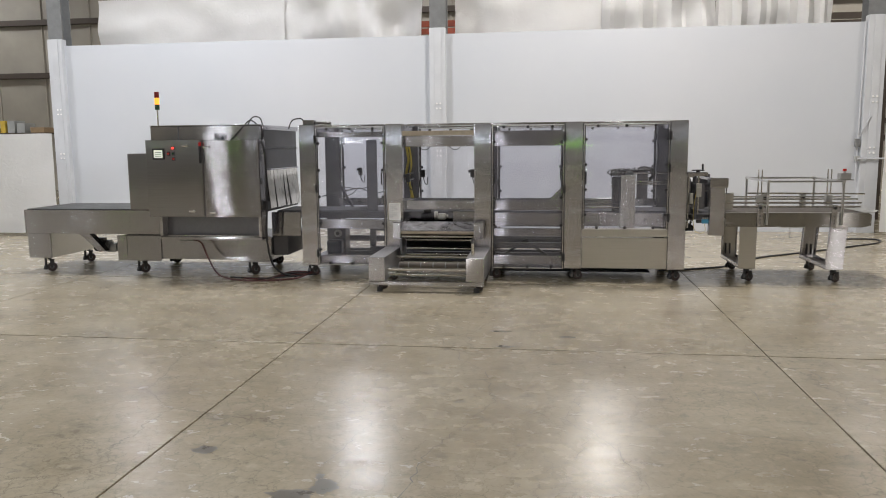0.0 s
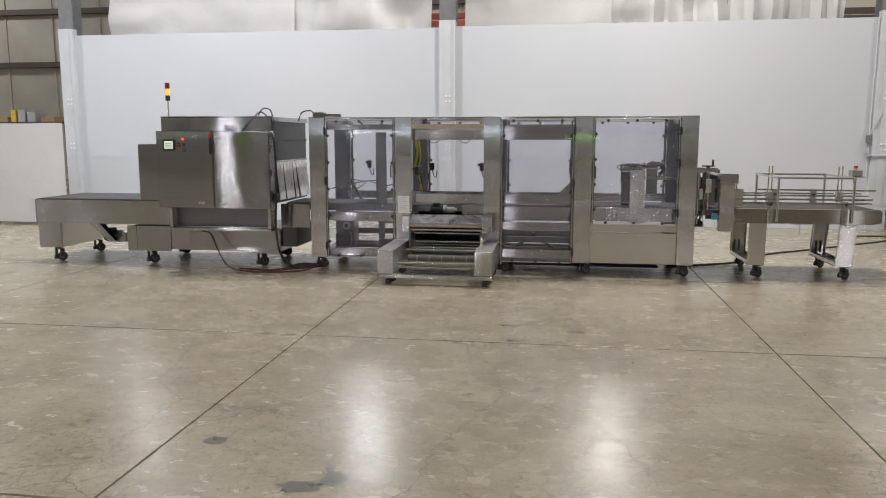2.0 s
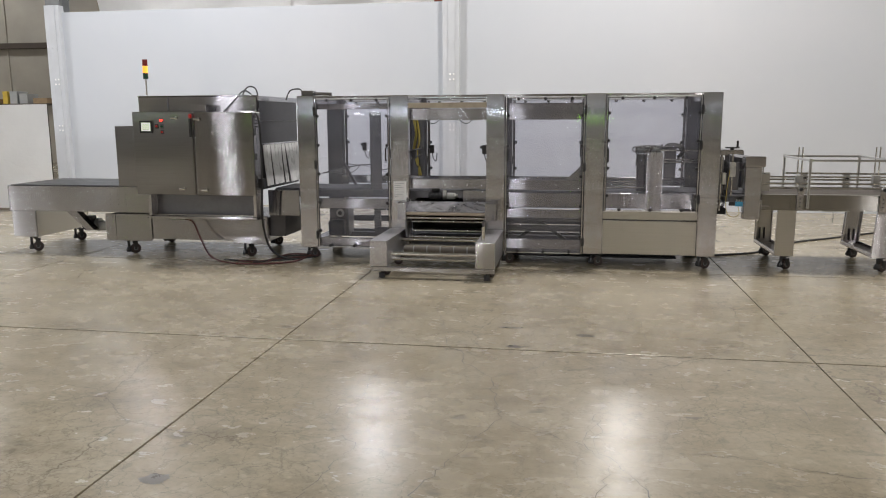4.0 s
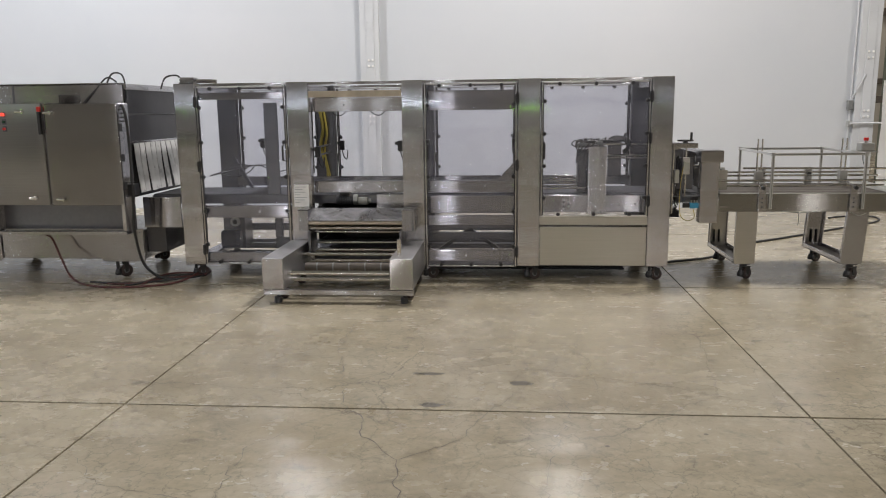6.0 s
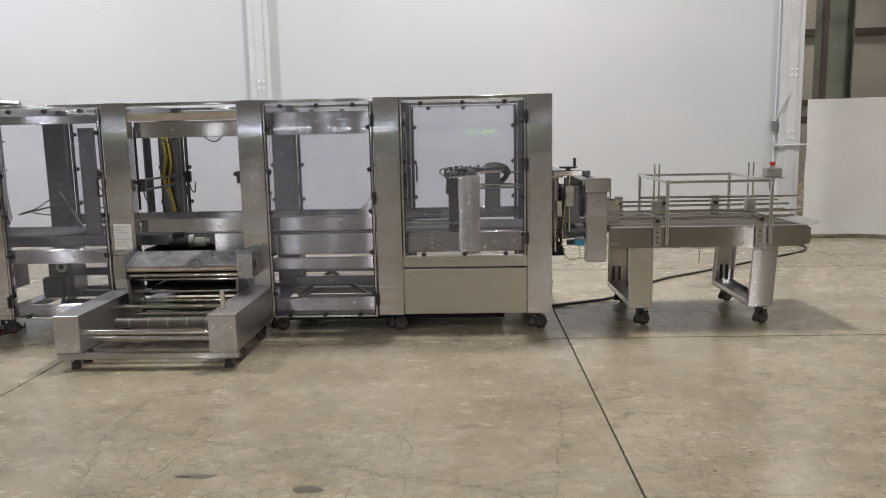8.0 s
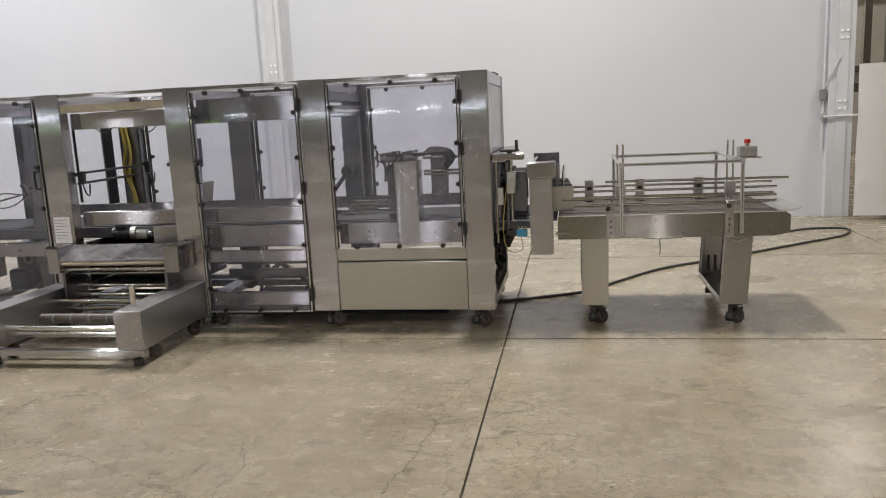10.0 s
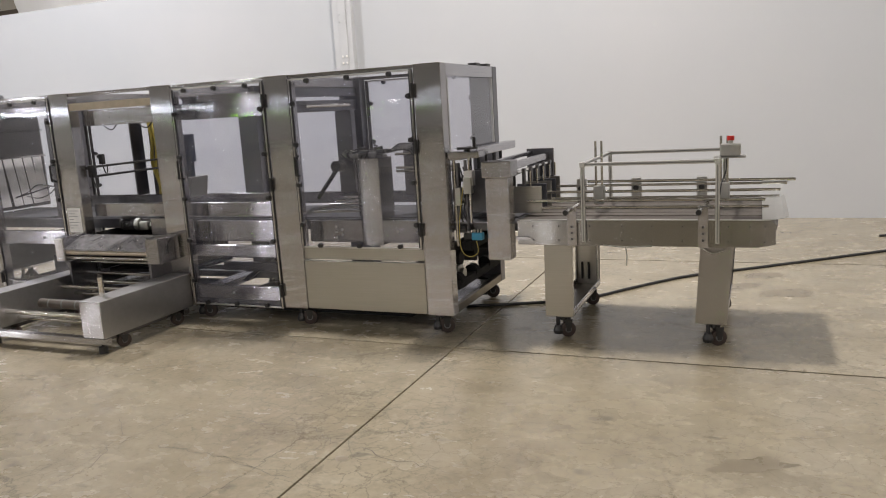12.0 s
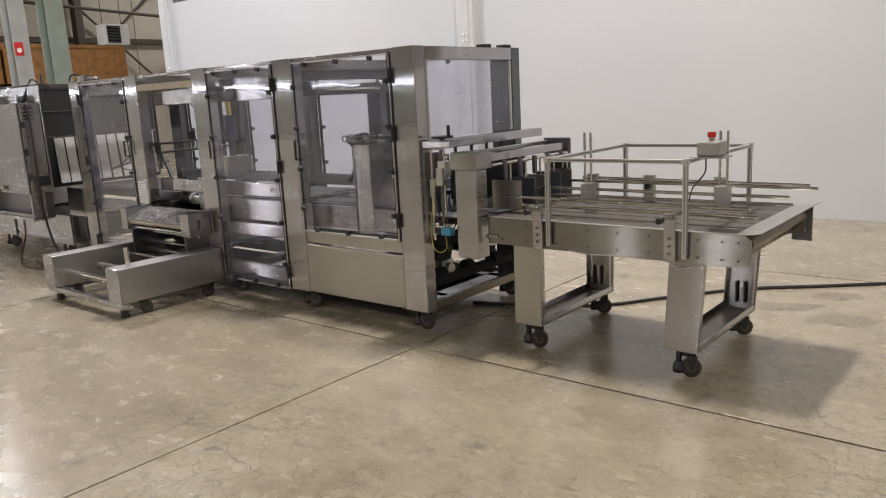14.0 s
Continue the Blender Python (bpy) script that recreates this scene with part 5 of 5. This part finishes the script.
for x in (GX0, GX1):
    ra = box("frame_rail", (x - 0.011, GY0 + 0.017, GZ - 0.011), (x + 0.011, GY1 - 0.017, GZ + 0.011), ALU, V, bev=0.003)
    box("groove", (x + 0.0112, GY0 + 0.02, GZ - 0.003), (x + 0.0118, GY1 - 0.02, GZ + 0.003), GREY_STEEL, ra, bev=0)
# clamp brackets and guide rods
for x, ry in ((2.31, 9.21), (3.10, 9.27)):
    bk = box("rail_bracket", (x - 0.03, 8.775, 0.635), (x + 0.03, 8.796, 0.885), STEEL_Z, V, bev=0.003)
    for z in (0.68, 0.72, 0.76):
        rod("bolt", (x, 8.768, z), (x, 8.776, z), 0.008, STEEL_DARK, bk, seg=8)
    rod("clamp_bar", (x - 0.02, 8.70, 0.86), (x + 0.02, 8.98, 0.885), 0.011, CHROME, bk, seg=10)
    rod("clamp_knob", (x - 0.02, 8.69, 0.86), (x - 0.02, 8.72, 0.86), 0.017, BLACK, bk, seg=10)
    pb = box("rod_block", (x + 0.06, ry - 0.035, 0.85), (x + 0.13, ry + 0.035, 0.97), DULL_ALU, V)
    for dx in (0.075, 0.115):
        rod("upright_rod", (x + dx, ry, 0.84), (x + dx, ry, 1.27), 0.008, CHROME, pb, seg=10)
for x0, y0, z0, x1, y1, z1 in ((1.97, 8.97, 0.90, 3.44, 8.95, 0.90), (1.97, 9.02, 0.845, 3.46, 9.02, 0.85), (1.97, 9.30, 0.918, 3.53, 9.305, 0.917), (1.97, 9.36, 0.865, 3.527, 9.386, 0.865), (2.30, 9.34, 0.985, 3.617, 9.337, 0.978), (2.0, 9.66, 0.92, 3.58, 9.66, 0.92)):
    rod("guide_rod", (x0, y0, z0), (x1, y1, z1), 0.0095, CHROME, V, seg=10)
for x in (2.15, 2.55, 3.0):
    hb = box("back_bracket", (x, 9.66, 0.80), (x + 0.07, 9.70, 0.97), DULL_ALU, V)
    rod("clamp_knob", (x + 0.035, 9.64, 0.9), (x + 0.035, 9.66, 0.9), 0.02, BLACK, hb, seg=10)
es = box("stop_box", (3.185, 8.90, 1.166), (3.30, 9.01, 1.238), DULL_ALU, V, "grey metal emergency stop box with a red button", bev=0.008)
box("mount_plate", (3.15, 8.89, 1.156), (3.33, 9.02, 1.165), DULL_ALU, es)
rod("red_button", (3.243, 8.955, 1.258), (3.243, 8.955, 1.284), 0.021, RED, es)
rod("button_neck", (3.243, 8.955, 1.2385), (3.243, 8.955, 1.2575), 0.014, CASTALU, es)
tube("lead", [(3.22, 8.94, 1.155), (3.22, 8.93, 1.08), (3.2, 8.83, 1.02), (3.19, 8.80, 0.95)], 0.004, CABLE, V)
tube("lead", [(2.50, 8.80, 0.64), (2.62, 8.80, 0.628), (2.80, 8.80, 0.636)], 0.004, DULL_ALU, V)
tube("lead", [(2.64, 8.80, 0.63), (2.648, 8.80, 0.57), (2.643, 8.80, 0.51)], 0.004, DULL_ALU, V)
tube("lead", [(3.08, 8.79, 0.64), (3.15, 8.79, 0.6), (3.22, 8.79, 0.62)], 0.003, DULL_ALU, V)

# ---- shrink tunnel ----
T = thing("shrink_tunnel", -4.3, 9.1, 0, "stainless steel heat shrink tunnel with a control cabinet on casters", "shrink tunnel")
box("tunnel_shell", (-4.887, 8.60, 0.80), (-3.47, 9.85, 1.845), STEEL_X, T, bev=0.01)
# Coloured near black for the dark inside of the tunnel mouth.
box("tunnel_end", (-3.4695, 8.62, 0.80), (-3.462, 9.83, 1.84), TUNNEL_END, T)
box("tunnel_lip", (-3.461, 8.60, 1.30), (-3.45, 9.85, 1.32), STEEL_Y, T)
box("tunnel_lip", (-3.461, 8.60, 1.56), (-3.45, 9.85, 1.575), BLACK, T)
box("tunnel_lip", (-3.461, 8.60, 1.79), (-3.44, 9.85, 1.845), STEEL_Y, T)
rng = random.Random(4)
for k in range(10):
    y = 8.68 + k * 0.112
    dx = rng.uniform(0.0, 0.05)
    prism("flap", [(-3.45, 1.30), (-3.445, 1.30), (-3.44 + dx * 0.6, 1.1), (-3.42 + dx, 0.84), (-3.425 + dx, 0.84), (-3.445 + dx * 0.6, 1.1)], "y", y, y + 0.095, VINYL, T, "hanging heat curtain strip")
box("shell_seam", (-4.53, 8.596, 1.52), (-4.515, 8.5995, 1.84), STEEL_DARK, T, bev=0.001)
box("shell_lip", (-4.887, 8.585, 1.8455), (-3.47, 8.64, 1.853), STEEL_X, T, bev=0.002)
box("exit_hood", (-5.28, 8.72, 0.815), (-4.89, 9.75, 1.515), STEEL_DOOR, T, bev=0.006)
box("skirt", (-5.49, 8.74, 0.19), (-3.45, 9.75, 0.475), STEEL_X, T, bev=0.006)
for x0, x1 in ((-5.49, -5.36), (-5.355, -4.90), (-3.88, -3.452)):
    box("skirt_plate", (x0, 8.722, 0.165), (x1, 8.738, 0.487), STEEL_X, T, "bolted stainless cover plate", bev=0.004)
    for x in (x0 + 0.03, x1 - 0.03):
        rod("screw", (x, 8.717, 0.45), (x, 8.7215, 0.45), 0.007, STEEL_DARK, T, seg=8)
# Near black painted for the unlit space beside the skirt.
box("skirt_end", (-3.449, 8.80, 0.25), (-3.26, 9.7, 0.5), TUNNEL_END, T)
box("bed_side", (-4.9, 8.715, 0.49), (-4.705, 9.75, 0.798), STEEL_X, T)
box("transfer_side", (-3.43, 8.725, 0.50), (-3.06, 8.745, 0.79), STEEL_X, T)
# Dark plate stands in for the unlit open recess under the cabinet.
wf = box("window_back", (-4.70, 8.50, 0.50), (-3.43, 8.58, 0.76), STEEL_DARK, T)
box("window_sill", (-4.70, 8.35, 0.488), (-3.42, 8.50, 0.52), STEEL_X, wf)
for x in (-4.70, -3.455):
    box("window_jamb", (x, 8.36, 0.521), (x + 0.035, 8.50, 0.763), STEEL_Z, wf)
box("window_rail", (-4.66, 8.42, 0.5205), (-3.46, 8.435, 0.535), CHROME, wf, bev=0.002)
cab = box("control_cabinet", (-4.80, 8.372, 0.768), (-3.42, 8.57, 1.668), STEEL_Z, T, "stainless steel control cabinet with two doors", bev=0.006)
ld = box("cabinet_door", (-4.822, 8.347, 0.764), (-4.118, 8.371, 1.674), STEEL_DOOR, cab, "left steel cabinet door with screen and buttons".replace("left ", ""), bev=0.006)
rd = box("cabinet_door", (-4.088, 8.347, 0.760), (-3.415, 8.371, 1.668), STEEL_SHEET, cab, "steel cabinet door", bev=0.006)
hm = box("touch_screen", (-4.729, 8.330, 1.443), (-4.58, 8.346, 1.576), BLACK, cab, "black framed operator touch screen", bev=0.004)
box("screen_glass", (-4.708, 8.327, 1.465), (-4.60, 8.3295, 1.556), SCREEN, hm, bev=0)
for k in range(3):
    box("print_bar", (-4.695, 8.3255, 1.525 - k * 0.022), (-4.615, 8.3268, 1.535 - k * 0.022), INK, hm, bev=0)
for x, z, m, r in ((-4.472, 1.58, LED_RED, 0.014), (-4.53, 1.515, RED, 0.011), (-4.468, 1.515, GREEN_LENS, 0.011), (-4.468, 1.453, RED, 0.012)):
    box("button_plate", (x - 0.02, 8.343, z - 0.024), (x + 0.02, 8.3465, z + 0.024), BLACK if m is RED and x < -4.5 else STEEL_DARK, cab, bev=0.002)
    rod("push_button", (x, 8.325, z), (x, 8.3425, z), r, m, cab)
for x, z in ((-4.29, 1.605), (-4.24, 0.83), (-4.03, 1.59), (-3.98, 0.815)):
    bm = bmesh.new()
    add_rod(bm, (x, 8.33, z), (x, 8.346, z), 0.018, 14)
    add_box(bm, (x - 0.06, 8.318, z - 0.011), (x + 0.015, 8.332, z + 0.011), 0.004)
    part("latch", bm, CHROME, cab, "chrome quarter-turn latch", smooth=True)
dsc = box("disconnect_handle", (-4.14, 8.315, 1.40), (-4.115, 8.346, 1.60), BLACK, cab, "black disconnect lever with red grip")
box("grip", (-4.142, 8.32, 1.601), (-4.113, 8.345, 1.645), RED, dsc)
box("conduit_box", (-4.2, 8.42, 1.669), (-3.98, 8.52, 1.75), STEEL_X, cab)
for k in range(4):
    box("vent_bar", (-3.419, 8.40, 1.50 + k * 0.035), (-3.412, 8.50, 1.515 + k * 0.035), BLACK, cab, bev=0)
box("plug", (-3.419, 8.44, 0.84), (-3.36, 8.54, 0.94), BLACK, cab)
for z in (0.90, 1.15, 1.42):
    box("hinge", (-3.414, 8.352, z), (-3.400, 8.40, z + 0.07), BLACK, cab)
for x in (-5.2, -3.72):
    for y in (8.80, 9.65):
        caster(T, x, y, 0.19, 0.062, 0.8, True)
bc = rod("signal_pole", (-4.83, 8.70, 1.66), (-4.83, 8.70, 2.045), 0.009, CHROME, T)
for z0, z1, m, lb in ((2.046, 2.11, GREEN_LENS, "dark green lens"), (2.112, 2.19, LED_AMBER, "lit amber lens"), (2.192, 2.262, RED_LENS, "red lens")):
    rod("signal_lens", (-4.83, 8.70, z0), (-4.83, 8.70, z1), 0.028, m, bc, lb)
for pts in ([(-3.70, 8.75, 1.845), (-3.62, 8.72, 1.94), (-3.52, 8.7, 1.93), (-3.47, 8.66, 1.82), (-3.45, 8.62, 1.70)], [(-3.85, 8.58, 1.67), (-3.72, 8.6, 1.80), (-3.62, 8.62, 1.90), (-3.55, 8.66, 1.86)], [(-3.2, 8.8, 1.80), (-3.15, 8.8, 1.90), (-3.05, 8.82, 1.92), (-3.02, 8.85, 1.88)]):
    tube("cable", pts, 0.008, CABLE, T, "black power cable")
tube("cable", [(-3.45, 8.46, 1.67), (-3.39, 8.44, 1.60), (-3.37, 8.44, 1.3), (-3.38, 8.44, 0.8), (-3.40, 8.46, 0.5), (-3.36, 8.50, 0.2), (-3.25, 8.55, 0.06), (-3.1, 8.6, 0.02)], 0.013, CABLE, T, "black power cable")
bm = bmesh.new()
add_rod(bm, (-4.52, 8.66, 0.45), (-4.52, 8.66, 0.52), 0.014, 10)
add_rod(bm, (-4.60, 8.66, 0.45), (-4.44, 8.66, 0.45), 0.016, 10)
part("air_valve", bm, CASTALU, T, smooth=True)
tube("hose", [(-4.44, 8.66, 0.45), (-4.3, 8.6, 0.42), (-4.2, 8.55, 0.25), (-4.0, 8.4, 0.06), (-3.7, 8.3, 0.016), (-3.3, 8.32, 0.016), (-3.05, 8.5, 0.016), (-2.95, 8.75, 0.05)], 0.010, RED_HOSE, T, "red rubber air hose trailing on the floor")

# ---- discharge conveyor ----
E_ = thing("discharge_conveyor", -5.8, 9.2, 0, "stainless steel discharge conveyor at the tunnel end", "conveyor")
box("side_plate", (-6.74, 8.72, 0.505), (-4.905, 8.735, 0.808), STEEL_X, E_, bev=0.004)
box("side_plate", (-6.74, 9.74, 0.505), (-4.905, 9.755, 0.808), STEEL_X, E_, bev=0.004)
box("end_cap", (-6.755, 8.72, 0.505), (-6.741, 9.755, 0.808), STEEL_Y, E_)
box("belt", (-6.73, 8.74, 0.79), (-5.3, 9.735, 0.822), BLACK, E_, "dark mesh conveyor belt", bev=0.01)
box("leg", (-6.73, 8.722, 0.185), (-6.42, 8.74, 0.504), STEEL_X, E_)
box("leg", (-6.43, 8.741, 0.185), (-6.415, 9.75, 0.504), STEEL_WARM, E_)
box("leg", (-6.73, 9.735, 0.185), (-6.431, 9.75, 0.504), STEEL_X, E_)
for y in (8.80, 9.65):
    caster(E_, -6.5, y, 0.184, 0.06, 0.5, True)
prism("drive_cover", [(-6.10, 0.5), (-5.96, 0.5), (-5.74, 0.27), (-5.82, 0.25)], "y", 8.85, 8.95, STEEL_X, E_)
gearmotor(E_, -6.02, 9.1, 0.30, 0.34, 0.07)
for x in (-5.2, -5.3, -5.4):
    for z in (0.60, 0.66, 0.72):
        rod("rivet", (x, 8.716, z), (x, 8.72, z), 0.006, STEEL_DARK, E_, seg=8)

# ---- loose cables on the floor ----
o = tube("power_cable", [(1.30, 9.45, 0.012), (1.70, 9.60, 0.012), (2.15, 9.83, 0.012), (2.45, 10.22, 0.012), (2.86, 10.72, 0.012), (3.42, 11.14, 0.012), (4.45, 11.95, 0.012), (5.05, 12.45, 0.012), (5.21, 12.9, 0.012), (4.85, 12.95, 0.012), (4.55, 12.78, 0.012)], 0.012, CABLE, None)
tagged(o, "thick black power cable trailing over the floor", "cable")
for k in range(4):
    o = tube("hose", [(-3.9 + 0.2 * k, 8.5 - 0.06 * k, 0.014), (-3.5 + 0.05 * k, 8.45, 0.014), (-3.2, 8.55 + 0.05 * k, 0.02 + 0.012 * k), (-2.9, 8.75 + 0.04 * k, 0.03), (-3.1 + 0.04 * k, 9.1, 0.02)], 0.009, RED_HOSE if k % 2 else CABLE, None)
    tagged(o, "dark hose bundle lying on the floor by the tunnel", "hose", "hose bundle")
for x, y, z, w, h, m, lb in ((-13.83, 17.8, 2.0, 0.13, 0.3, YELLOW_BOX, "yellow carton on a shelf"), (-13.60, 17.8, 2.0, 0.2, 0.30, PALE_GREY, "tall white carton on a shelf"), (-13.33, 17.8, 2.0, 0.22, 0.24, PALE_GREY, "white carton on a shelf"), (-12.88, 17.8, 2.0, 0.38, 0.13, CARD, "brown cardboard carton on a shelf"), (-14.3, 17.8, 2.0, 0.6, 0.12, CARD, "flat brown cardboard carton on a shelf")):
    o = box("carton", (x - w / 2, y - 0.2, z), (x + w / 2, y + 0.2, z + h), m, None)
    tagged(o, lb, "carton", "cartons on the shelf")
sh = thing("shelf", -14.2, 17.8, 0, "dark steel storage shelf holding cartons", "shelf")
box("shelf_board", (-15.6, 17.5, 1.96), (-12.6, 18.1, 1.999), DARK_GIRT, sh)
for x in (-15.5, -12.7):
    box("shelf_leg", (x - 0.03, 17.52, 0), (x + 0.03, 17.58, 1.959), DARK_GIRT, sh)
    box("shelf_leg", (x - 0.03, 18.02, 0), (x + 0.03, 18.08, 1.959), DARK_GIRT, sh)
